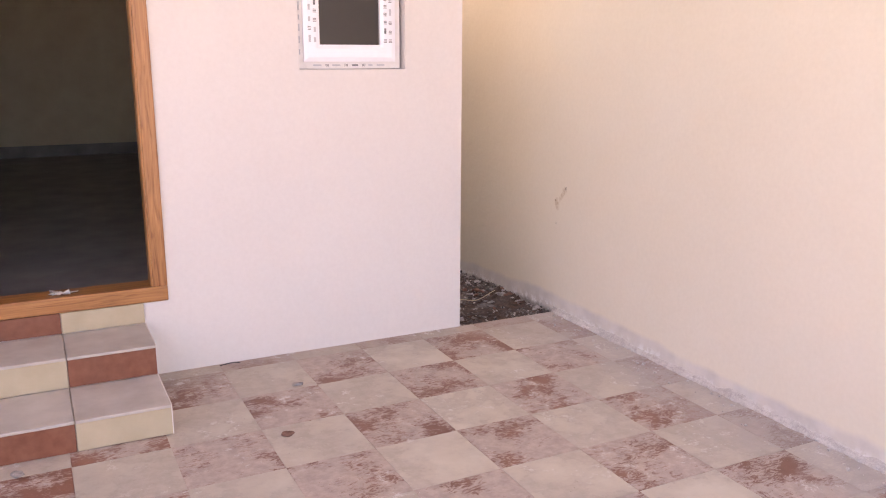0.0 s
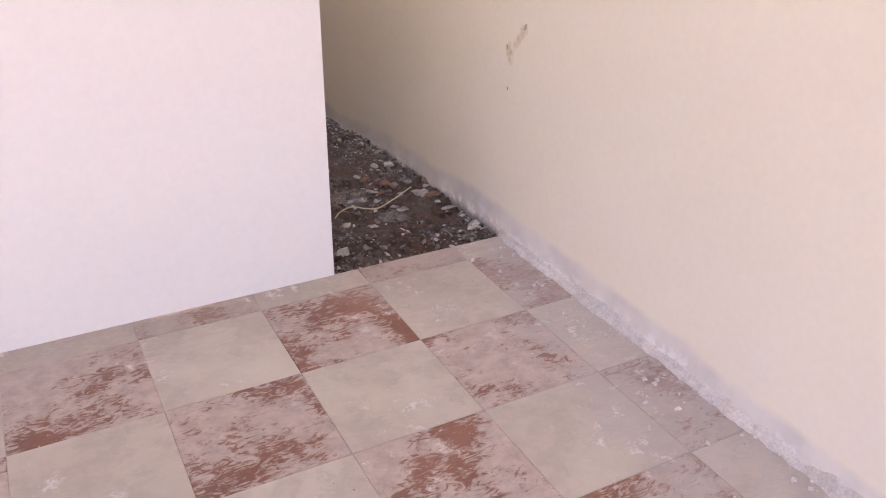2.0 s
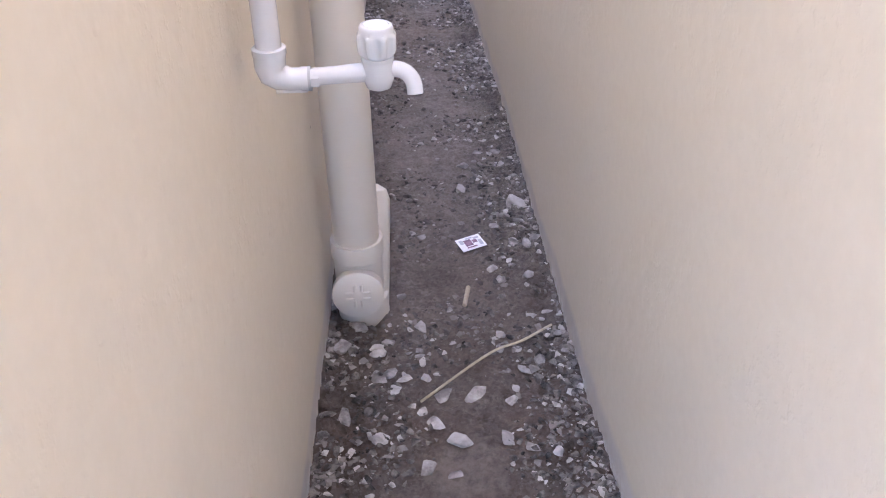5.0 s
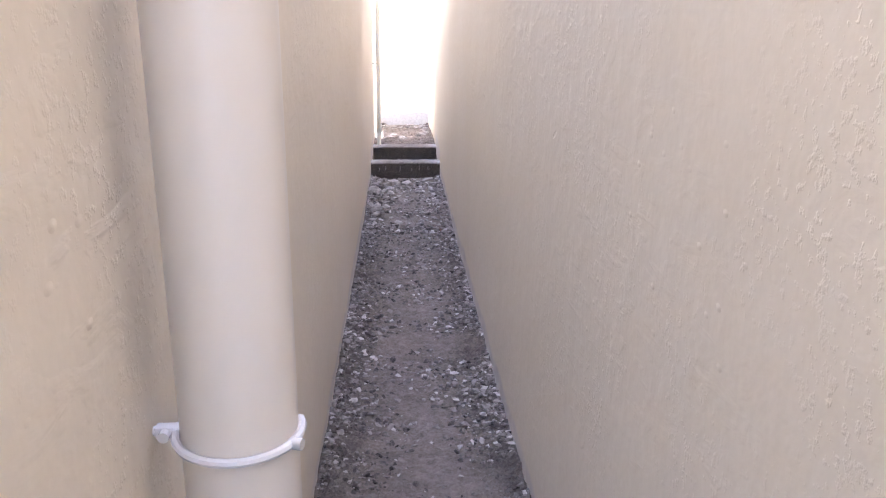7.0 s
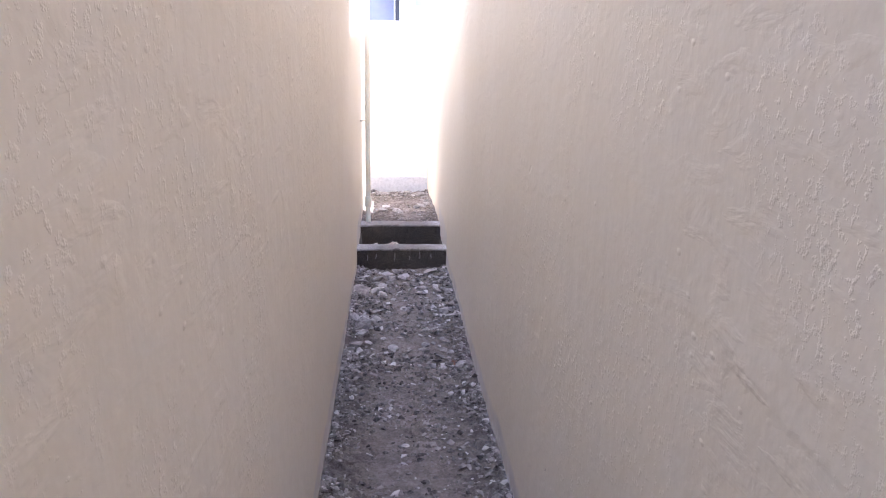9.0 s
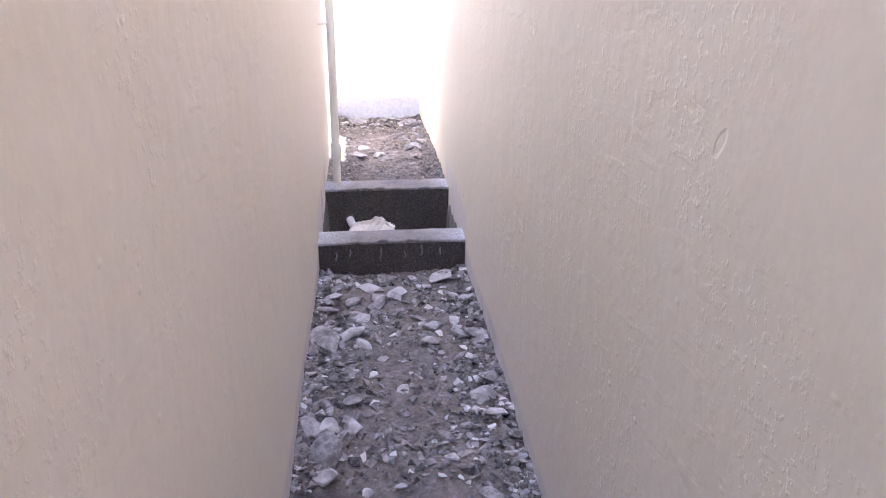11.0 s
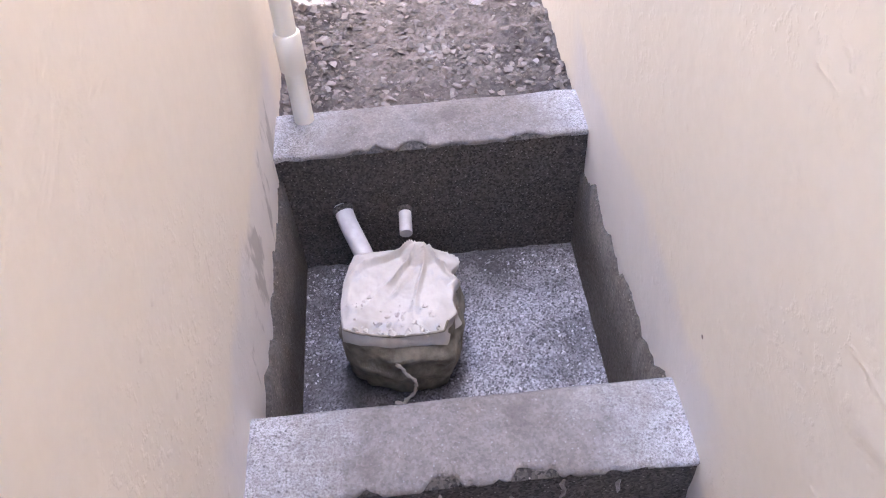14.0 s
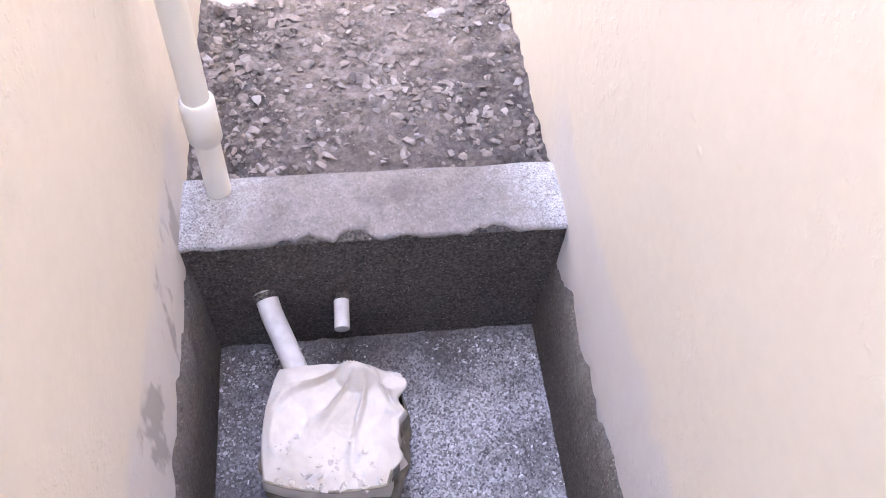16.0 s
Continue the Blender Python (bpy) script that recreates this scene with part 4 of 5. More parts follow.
    for j in range(25):
        h = j / 24
        ring = []
        for i in range(72):
            a = 2 * math.pi * i / 72
            c, s = math.cos(a), math.sin(a)
            r = shape(a, 0.42) * (0.90 + 0.25 * math.sin(min(1.0, h * 1.15 + 0.1) * 1.6))
            r *= 1 + 0.055 * noise.fractal((c * 3, s * 3, h * 6), 0.9, 2, 3) + 0.035 * math.sin(h * 18 + 3 * c + 2 * noise.noise((c * 2, s * 2, 0)))
            ring.append(bm.verts.new((cx + 0.004 + r * c * (1 - 0.12 * max(0, h - 0.75) / 0.25), cy + r * s * (1 - 0.12 * max(0, h - 0.75) / 0.25), z0 + 0.002 + 0.156 * h)))
        rings.append(ring)
    for a, c in zip(rings, rings[1:]):
        for i in range(72):
            bm.faces.new((a[i], a[(i + 1) % 72], c[(i + 1) % 72], c[i]))
    bm.faces.new(rings[0][::-1])
    part("pot_wrap", bm, M_SACKBASE, root, "dark mouldy sacking round the pot's foot", True)
    bm = bmesh.new()
    pts = []
    for k in range(30):
        u = k / 29
        # hangs from the hem, then curls back along the foot of the pot
        dx = -0.012 + 0.034 * math.sin(min(1.0, u * 1.7) * 1.5) - 0.085 * max(0.0, u - 0.45) ** 1.1
        pts.append((cx + dx + 0.002 * math.sin(u * 23), cy - 0.118 - 0.008 * math.sin(u * math.pi), z0 + 0.012 + 0.112 * max(0.0, 1 - u * 1.25) ** 0.8))
    tube(bm, pts, [0.0030 + 0.0010 * math.sin(k * 2.1) for k in range(30)], 7)
    part("string", bm, M_ROPE, root, "frayed jute string", True)


sack()


def wall_pipe(points, radius, label):
    root = thing("drain_pipe", points[0], label, "pipe", "pipes through the chamber wall")
    bm = bmesh.new()
    tube(bm, points, radius, 18)
    auto_smooth(part("pipe", bm, M_DIRTYPVC, root))
    bm = bmesh.new()
    d = (Vector(points[0]) - Vector(points[1])).normalized()
    p = Vector(points[0]) - d * 0.004
    tube(bm, [p, p - d * 0.01], [radius * 1.25, radius * 1.02], 14)
    part("mortar_collar", bm, M_CDARK, root, "rough mortar round the pipe", True)


wall_pipe([(0.698, 9.314, -0.450), (0.708, 9.28, -0.462), (0.739, 9.205, -0.490), (0.756, 9.16, -0.507)], 0.018, "grey-white pipe leading down into the sack-covered pot")
wall_pipe([(0.818, 9.314, -0.466), (0.818, 9.29, -0.470), (0.817, 9.252, -0.476)], 0.0125, "short cement-spattered pipe stub in the chamber wall")


# ---------------------------------------------------------------- soil pipe with its clean-out
def soil_pipe():
    px, py = 0.672, 2.505
    root = thing("soil_pipe", (px, py, -0.08), "cream PVC soil pipe with a capped clean-out at its foot", "drain pipe")
    bm = bmesh.new()
    tube(bm, [(px, py, 0.09), (px, py, 0.5), (px + 0.006, py, 3.25)], 0.0545, 40)
    auto_smooth(part("pipe", bm, M_PVC, root))
    bm = bmesh.new()
    tube(bm, [(px, py, 0.076), (px, py, 0.082), (px, py, 0.122), (px, py, 0.127), (px, py, 0.127)], [0.057, 0.063, 0.063, 0.0615, 0.0565], 40)
    auto_smooth(part("socket", bm, M_PVC, root, "flanged pipe socket"))
    bm = bmesh.new()
    tube(bm, [(px, py, -0.14), (px, py, 0.078)], 0.0585, 40)
    tube(bm, [(px, py, 0.012), (px - 0.001, py - 0.06, 0.010)], [0.052, 0.057], 36)
    auto_smooth(part("tee", bm, M_PVC, root))
    bm = bmesh.new()
    tube(bm, [(px + 0.014, py + 0.005, -0.09), (px + 0.026, py + 0.085, 0.10), (px + 0.03, py + 0.108, 0.165), (px + 0.032, py + 0.118, 0.19), (px + 0.033, py + 0.122, 0.20)], [0.053, 0.053, 0.052, 0.042, 0.022], 32)
    auto_smooth(part("branch", bm, M_PVC, root, "leaning branch of the fitting"))
    bm = bmesh.new()
    tube(bm, [(px + 0.006, py + 0.004, -0.14), (px + 0.006, py + 0.004, -0.04), (px + 0.006, py + 0.004, -0.035)], [0.062, 0.062, 0.056], 36)
    auto_smooth(part("lower_socket", bm, M_PVC, root))
    bm = bmesh.new()
    c = Vector((px - 0.001, py - 0.076, 0.010))
    tilt = Vector((0.02, -1, 0.10)).normalized()
    tube(bm, [c - tilt * 0.024, c - tilt * 0.004, c, c + tilt * 0.004], [0.062, 0.062, 0.062, 0.057], 44)
    cap = auto_smooth(part("clean_out_cap", bm, M_PVC, root, "round screw cap with moulded ribs"))
    side = tilt.cross(Vector((0, 0, 1))).normalized()
    up = side.cross(tilt)
    for a in range(4):
        ang = radians(90 * a)
        d, e = side * math.cos(ang) + up * math.sin(ang), -side * math.sin(ang) + up * math.cos(ang)
        for q in (-1, 1):
            bm = bmesh.new()
            o = c + tilt * 0.004 + e * q * 0.008
            tube(bm, [o + d * 0.012, o + d * 0.030], 0.0036, 8)
            part("rib", bm, M_PVC, cap)
    for zc in (0.804, 2.3):
        bm = bmesh.new()
        pts = [(px + 0.058 * math.cos(a), py + 0.058 * math.sin(a), zc) for a in [radians(160 + 5.5 * k) for k in range(41)]]
        tube(bm, pts, 0.0045, 8)
        box(bm, px - 0.078, px - 0.052, py - 0.006, py + 0.006, zc - 0.006, zc + 0.006, 0.002)
        tube(bm, [(XL - 0.002, py, zc), (px - 0.07, py, zc)], 0.005, 8)
        tube(bm, [(px + 0.053, py - 0.026, zc), (px + 0.062, py - 0.029, zc)], 0.006, 10)
        cl = auto_smooth(part("clamp", bm, M_WHITEPVC, root, "white pipe clip"))
        part("screw", tube(bmesh.new(), [(px - 0.068, py - 0.006, zc), (px - 0.068, py - 0.014, zc)], 0.0055, 10), M_WHITEPVC, cl)


soil_pipe()


# ---------------------------------------------------------------- garden tap
def tap():
    ex, ey, ez = 0.637, 1.70, 0.788
    root = thing("water_tap", (ex, ey, ez), "white plastic bib tap on a wall-mounted supply pipe", "tap")
    bm = bmesh.new()
    tube(bm, [(ex + 0.004, ey, ez + 0.02), (ex + 0.006, ey, 1.2), (ex + 0.004, ey, 2.2), (ex + 0.004, ey, 2.9)], 0.0142, 28)
    auto_smooth(part("supply_pipe", bm, M_WHITEPVC, root))
    for zc in (1.35, 2.3):
        bm = bmesh.new()
        tube(bm, [(ex - 0.042, ey, zc), (ex, ey, zc)], 0.006, 8)
        tube(bm, [(ex + 0.005, ey, zc - 0.007), (ex + 0.005, ey, zc + 0.007)], 0.019, 24)
        part("clamp", bm, M_WHITEPVC, root)
    bm = bmesh.new()
    tube(bm, [(ex + 0.004, ey, ez + 0.016), (ex + 0.004, ey, ez + 0.012), (ex + 0.003, ey, ez - 0.002), (ex + 0.005, ey, ez - 0.010), (ex + 0.012, ey, ez - 0.015), (ex + 0.024, ey, ez - 0.018), (ex + 0.044, ey, ez - 0.018)],
         [0.0178, 0.0178, 0.0175, 0.0170, 0.0150, 0.0128, 0.0126], 28)
    tube(bm, [(ex + 0.004, ey, ez + 0.012), (ex + 0.004, ey, ez + 0.019), (ex + 0.004, ey, ez + 0.020)], [0.0188, 0.0188, 0.0176], 28)
    tube(bm, [(ex + 0.036, ey, ez - 0.018), (ex + 0.044, ey, ez - 0.018)], 0.0136, 28)
    box(bm, ex + 0.006, ex + 0.042, ey - 0.003, ey + 0.003, ez - 0.034, ez - 0.029, 0.001)
    auto_smooth(part("elbow", bm, M_WHITEPVC, root, "white elbow fitting"), 50)
    part("ring", tube(bmesh.new(), [(ex + 0.044, ey, ez - 0.018), (ex + 0.047, ey, ez - 0.018)], 0.0140, 28), M_STEEL, root, "thin dull metal ring")
    bm = bmesh.new()
    tube(bm, [(ex + 0.046, ey, ez - 0.017), (ex + 0.056, ey, ez - 0.017)], 0.0115, 6)
    tube(bm, [(ex + 0.05, ey, ez - 0.016), (ex + 0.074, ey, ez - 0.015), (ex + 0.118, ey, ez - 0.012)], [0.010, 0.010, 0.0115], 24)
    bx = ex + 0.122
    tube(bm, [(bx, ey, ez - 0.034), (bx, ey, ez - 0.03), (bx, ey, ez - 0.018), (bx, ey, ez - 0.002), (bx, ey, ez + 0.008)], [0.006, 0.014, 0.0182, 0.0172, 0.0160], 28)
    tube(bm, [(bx + 0.008, ey, ez - 0.010)] + [(bx + 0.019 + 0.021 * math.sin(a), ey - 0.004 * a, ez - 0.031 + 0.021 * math.cos(a)) for a in [radians(10 * k) for k in range(0, 10)]] + [(bx + 0.0405, ey - 0.008, ez - 0.037)],
         0.0092, 20)
    auto_smooth(part("tap_body", bm, M_WHITEPVC, root), 50)
    bm = bmesh.new()
    tube(bm, [(bx, ey, ez + 0.001), (bx, ey, ez + 0.004), (bx, ey, ez + 0.006), (bx, ey, ez + 0.0063)], [0.018, 0.0185, 0.018, 0.015], 28)
    auto_smooth(part("collar", bm, M_WHITEPVC, root))
    bm = bmesh.new()
    sides = 64
    rings = []
    for z, r, flute in ((0.003, 0.0150, 0), (0.006, 0.0165, 0), (0.0085, 0.0190, 0.4), (0.011, 0.0212, 1), (0.015, 0.0222, 1), (0.0285, 0.0228, 1), (0.0315, 0.0218, 0.5), (0.033, 0.0196, 0), (0.0375, 0.0192, 0), (0.0405, 0.0180, 0), (0.0415, 0.0165, 0), (0.0415, 0.0142, 0), (0.0402, 0.0138, 0)):
        rings.append([bm.verts.new((bx + rr * math.cos(a), ey + rr * math.sin(a), ez + z)) for a in [2 * math.pi * k / sides for k in range(sides)]
                      for rr in [r - 0.0040 * flute * (0.5 + 0.5 * math.tanh(3 * math.cos(a * 8)))]])
    for a, b in zip(rings, rings[1:]):
        for k in range(sides):
            bm.faces.new((a[k], a[(k + 1) % sides], b[(k + 1) % sides], b[k]))
    bm.faces.new(rings[-1])
    bm.faces.new(rings[0][::-1])
    knob = auto_smooth(part("knob", bm, M_WHITEPVC, root, "fluted round knob"), 50)
    bm = bmesh.new()
    tube(bm, [(bx, ey, ez + 0.0404), (bx, ey, ez + 0.0418)], [0.0138, 0.0132], 30)
    part("knob_badge", bm, M_FILM, knob, "grey disc on the knob")
    root.matrix_basis = Matrix.Translation((0.630, 1.866, 0.808)) @ Matrix.Diagonal((1.16, 1.16, 1.16, 1))


tap()


# ---------------------------------------------------------------- rain pipe at the rear
def rain_pipe():
    px, py = 0.646, 9.412
    root = thing("rain_pipe", (px, py, Z_B2), "thin cream rain pipe clipped to the house wall", "drain pipe")
    bm = bmesh.new()
    tube(bm, [(px, py, Z_B2 + 0.001), (px, py, 3.25)], 0.0185, 24)
    auto_smooth(part("pipe", bm, M_RAINPVC, root))
    bm = bmesh.new()
    tube(bm, [(px, py, -0.195), (px, py, -0.19), (px, py, -0.12), (px, py, -0.115)], [0.0205, 0.024, 0.024, 0.021], 24)
    auto_smooth(part("coupling", bm, M_RAINPVC, root))
    for zc in (0.43, 1.5, 2.6):
        bm = bmesh.new()
        tube(bm, [(XL, py - 0.012, zc), (px, py - 0.012, zc)], 0.007, 8)
        tube(bm, [(px, py, zc - 0.008), (px, py, zc + 0.008)], 0.022, 20)
        auto_smooth(part("clamp", bm, M_RAINPVC, root, "pipe clip"))


rain_pipe()


# ---------------------------------------------------------------- rubble
def lump(seed, flat=0.6, jag=0.25, n=16, soft=0.035):
    """A broken stone about one unit across."""
    rnd = random.Random(seed)
    bm = bmesh.new()
    for _ in range(n):
        v = Vector((rnd.gauss(0, 1), rnd.gauss(0, 1), rnd.gauss(0, 1))).normalized() * (0.5 + rnd.uniform(-jag, jag) * 0.5)
        v.z *= flat
        bm.verts.new(v)
    r = bmesh.ops.convex_hull(bm, input=bm.verts)
    junk = list({g for g in r["geom_interior"] + r["geom_unused"] if isinstance(g, bmesh.types.BMVert)})
    if junk:
        bmesh.ops.delete(bm, geom=junk, context='VERTS')
    if soft:
        bmesh.ops.bevel(bm, geom=list(bm.edges), offset=soft, segments=1, affect='EDGES')
    return bm


STONE_MESHES = {}
for key, mat in (("grey", M_STONE), ("pale", M_PALE), ("brick", M_BRICK)):
    STONE_MESHES[key] = [done(lump(i * 7 + len(key), (0.62, 0.5, 0.75, 0.36)[i % 4]), "stone_" + key, mat) for i in range(8)]
STONE_TEXT = {"grey": ("rough grey broken stone lying on the earth", "stone"), "pale": ("pale chunk of broken mortar on the earth", "mortar lump"), "brick": ("broken piece of red brick on the earth", "brick piece")}


def stone(x, y, size, key, seed, flat=1.0, z=None):
    rnd = random.Random(seed)
    me = STONE_MESHES[key][rnd.randrange(8)]
    ob = new({"grey": "stone", "pale": "mortar_lump", "brick": "brick_piece"}[key], me)
    zz = (earth_z(x, y) if z is None else z) + size * 0.14 * flat
    ob.matrix_basis = pose(x, y, zz, rnd.uniform(-18, 18), rnd.uniform(-18, 18), rnd.uniform(0, 360)) @ Matrix.Diagonal((size * 1.15, size * rnd.uniform(0.7, 1.0), size * 0.8 * flat, 1))
    return tagged(ob, *STONE_TEXT[key], "rubble along the passage")


NEAR = ((1.02, 1.38, .075), (.95, 1.34, .062), (1.11, 1.35, .07), (1.12, 1.21, .062), (1.14, 1.17, .05), (1.14, 1.70, .04), (1.13, 1.62, .04), (.82, 1.95, .046), (.89, 2.02, .06),
        (.98, 1.30, .048), (.88, 1.29, .08), (.93, 2.17, .062), (.98, 2.02, .05), (.68, 1.66, .045), (.72, 1.54, .05), (.69, 1.29, .065), (1.04, 1.33, .05), (1.04, 1.25, .048), (1.09, 1.22, .05))
for k, (x, y, s) in enumerate(NEAR):
    stone(x, y, s, "brick" if k in (0, 4, 16, 17, 9) else "pale" if k in (1, 3, 8, 11, 15) else "grey", 100 + k, 0.8 if k != 10 else 0.4)
MID = ((1.12, 3.00, .075), (1.11, 2.62, .042), (1.12, 2.77, .04), (1.12, 2.92, .045), (.96, 3.13, .053), (.98, 3.29, .042), (.83, 2.85, .035), (.665, 2.43, .065), (.74, 2.37, .035),
       (1.09, 2.45, .03), (.65, 2.62, .03), (.77, 2.55, .03), (1.07, 2.68, .033), (.63, 2.34, .046), (1.09, 2.80, .035))
for k, (x, y, s) in enumerate(MID):
    stone(x, y, s, "pale" if k in (7, 9) else "grey", 200 + k, 0.9)
FAR = ((.645, 7.97, .115), (.73, 8.03, .093), (.67, 8.45, .065), (.82, 8.35, .083), (.99, 8.08, .08), (.98, 7.96, .07), (1.07, 8.00, .062), (1.13, 7.98, .08), (1.10, 7.58, .085), (1.12, 7.48, .07),
       (.67, 7.35, .11), (.635, 7.45, .076), (.73, 7.46, .055), (.67, 7.25, .075), (.85, 7.21, .036), (.66, 7.57, .055), (.78, 8.09, .055), (.635, 8.23, .08), (.73, 8.22, .07), (1.04, 7.46, .045))
for k, (x, y, s) in enumerate(FAR):
    stone(x, y, s, "pale" if k in (1, 4, 5, 12, 16, 9) else "grey", 300 + k, 0.8)
FOOT = ((.85, 8.54, .09), (1.05, 8.56, .15), (.78, 8.43, .086), (.81, 8.31, .082), (.65, 8.37, .067), (.635, 8.30, .07), (.73, 8.33, .083), (1.09, 8.34, .05), (1.13, 8.29, .055), (.89, 8.39, .085),
        (.70, 8.58, .06), (1.05, 8.27, .041), (1.00, 8.46, .044), (.95, 8.33, .042), (1.14, 7.07, .045), (.97, 7.14, .057), (.65, 7.09, .07), (.635, 6.82, .064), (.82, 7.05, .07), (.65, 6.97, .04), (1.13, 7.66, .078))
for k, (x, y, s) in enumerate(FOOT):
    stone(x, y, s, "pale" if k in (1, 4, 6, 7) else "grey", 400 + k, 0.35 if k in (1, 2, 9) else 0.75)
stone(1.085, 6.88, .055, "brick", 450, 0.5)
REAR = ((1.07, 10.31, .13), (.85, 10.08, .10), (.75, 10.05, .10), (.88, 9.95, .075), (.77, 10.25, .07), (1.12, 10.82, .085), (.99, 11.38, .11), (.75, 11.25, .11), (.67, 11.2, .11), (1.12, 10.58, .08),
        (.64, 11.1, .09), (1.12, 10.40, .07), (.90, 11.3, .08), (1.09, 11.2, .1), (.83, 10.17, .06), (1.02, 10.25, .08), (.7, 10.12, .05), (1.12, 11.05, .09))
for k, (x, y, s) in enumerate(REAR):
    stone(x, y, s, "pale" if k in (1, 2, 3, 4, 6) else "grey", 500 + k, 0.85)


def strew(n, x0, x1, y0, y1, smin, smax, seed, edge):
    """Loose stones, thicker along the walls."""
    rnd = random.Random(seed)
    for k in range(n):
        u = rnd.random()
        if rnd.random() < edge:
            u = 0.5 * u ** 1.7
            u = u if rnd.random() < 0.5 else 1 - u
        s = smin + (smax - smin) * rnd.random() ** 1.8
        x = min(max(x0 + (x1 - x0) * u, XL + s * 0.45), XR - s * 0.45)
        stone(x, y0 + (y1 - y0) * rnd.random(), s, rnd.choice(("grey", "grey", "brick" if seed == 8000 else "grey", "pale")), seed + k, rnd.uniform(0.5, 0.9))


strew(75, XL, XR, 6.75, 8.55, 0.03, 0.075, 1000, 0.75)
strew(50, XL, XR, 3.3, 6.7, 0.018, 0.05, 2000, 0.9)
strew(30, XL, XR, 1.3, 3.2, 0.016, 0.04, 3000, 0.85)
strew(32, 0.60, 0.88, 2.02, 2.44, 0.016, 0.05, 6000, 0.3)
strew(40, 1.00, XR, 2.1, 3.3, 0.014, 0.042, 7000, 0.3)
strew(26, 0.94, XR, 0.86, 1.6, 0.02, 0.06, 8000, 0.2)
strew(40, XL, XR, 11.05, 11.44, 0.035, 0.08, 4000, 0.2)
strew(20, XL, XR, 9.6, 11.0, 0.02, 0.06, 5000, 0.7)


def scatter(name, n, y0, y1, label, smin, smax, seed, edge=1.0, mat=None, z0=None):
    """Uncountable grit: many small broken stones in one mesh."""
    rnd = np.random.RandomState(seed)
    kinds = []
    for i in range(6):
        b = lump(900 + i, (0.5, 0.7, 0.35)[i % 3], 0.3, 10, 0)
        b.verts.index_update()
        b.verts.ensure_lookup_table()
        kinds.append((np.array([v.co for v in b.verts]), [[v.index for v in f.verts] for f in b.faces]))
        b.free()
    verts, faces, base = [], [], 0
    for _ in range(n):
        u = rnd.rand()
        if rnd.rand() < edge * 0.8:
            u = u ** 2.6 * 0.5
            u = u if rnd.rand() < 0.5 else 1 - u
        x, y = XL + 0.008 + (XR - XL - 0.016) * u, y0 + (y1 - y0) * rnd.rand()
        if noise.noise((x * 5, y * 4, seed)) - 0.35 * (0.5 - abs(u - 0.5)) < rnd.uniform(-0.45, 0.3):
            continue
        s = smin + (smax - smin) * rnd.rand() ** 2.8
        co, fs = kinds[rnd.randint(6)]
        a = rnd.rand() * 6.283
        R = np.array(Euler((rnd.uniform(-.5, .5), rnd.uniform(-.5, .5), a)).to_matrix())
        z = earth_z(x, y) if z0 is None else z0
        verts.append((co * np.array((1, rnd.uniform(.6, 1), rnd.uniform(.5, 1)))) @ R.T * s + np.array((x, y, z + s * 0.12)))
        faces += [[i + base for i in f] for f in fs]
        base += len(co)
    me = bpy.data.meshes.new(name)
    me.from_pydata(np.concatenate(verts).tolist(), [], faces)
    me.materials.append(mat or M_GRAVEL)
    return tagged(new(name, me), label, "gravel", "", "stuff")


scatter("gravel", 24000, 0.78, 4.0, "fine grey grit and gravel on the earth", 0.003, 0.028, 1, 0.95, M_GRAVEL_DARK)
scatter("gravel", 17000, 4.0, 7.0, "grey gravel strewn along the walls", 0.004, 0.036, 2, 1.15)
scatter("gravel", 11000, 6.7, 8.62, "coarse grey rubble gravel", 0.004, 0.045, 3, 1.1)
scatter("gravel", 15000, 9.45, 11.46, "fine pale grit and rubble on the rear earth", 0.003, 0.026, 4, 0.6, M_GRAVEL_PALE)
scatter("gravel", 1300, 9.45, 11.46, "crumbled clods of pale dry earth", 0.008, 0.026, 6, 0.25, M_GRAVEL_PALE)
scatter("cement_grit", 15000, Y_B1B + 0.01, Y_B2 - 0.01, "grey grit and crumbs on the chamber floor", 0.003, 0.009, 5, 0.15, M_CHIP, Z_PIT)


def crumbs():
    """Crumbs of mortar dropped on the tiles along the boundary wall."""
    rnd = random.Random(77)
    bm = bmesh.new()
    for _ in range(420):
        x = XR - 0.012 - 0.16 * rnd.random() ** 3
        y = -3.6 + (YF + 3.55) * rnd.random()
        s = 0.0015 + 0.006 * rnd.random() ** 3
        r = bmesh.ops.create_icosphere(bm, subdivisions=1, radius=s, matrix=Matrix.Translation((x, y, s * 0.45)))
        for v in r["verts"]:
            v.co += Vector((rnd.uniform(-.5, .5), rnd.uniform(-.5, .5), rnd.uniform(-.3, .3))) * s
    tagged(new("mortar_crumbs", done(bm, "mortar_crumbs", M_MORTAR)), "pale mortar crumbs on the porch tiles", "crumbs", "", "stuff")


crumbs()


# ---------------------------------------------------------------- small litter
def strip(name, points, radius, mat, label, category):
    pts = [Vector(p) for p in points]
    ends = [pts[0] * 2 - pts[1]] + pts + [pts[-1] * 2 - pts[-2]]
    fine = []
    for k in range(1, len(ends) - 2):
        p0, p1, p2, p3 = ends[k - 1:k + 3]
        for q in range(6):
            u = q / 6
            fine.append(0.5 * (2 * p1 + (p2 - p0) * u + (2 * p0 - 5 * p1 + 4 * p2 - p3) * u * u + (3 * p1 - p0 - 3 * p2 + p3) * u ** 3))
    bm = bmesh.new()
    tube(bm, fine + [pts[-1]], radius, 8)
    return tagged(new(name, done(bm, name, mat, True)), label, category)


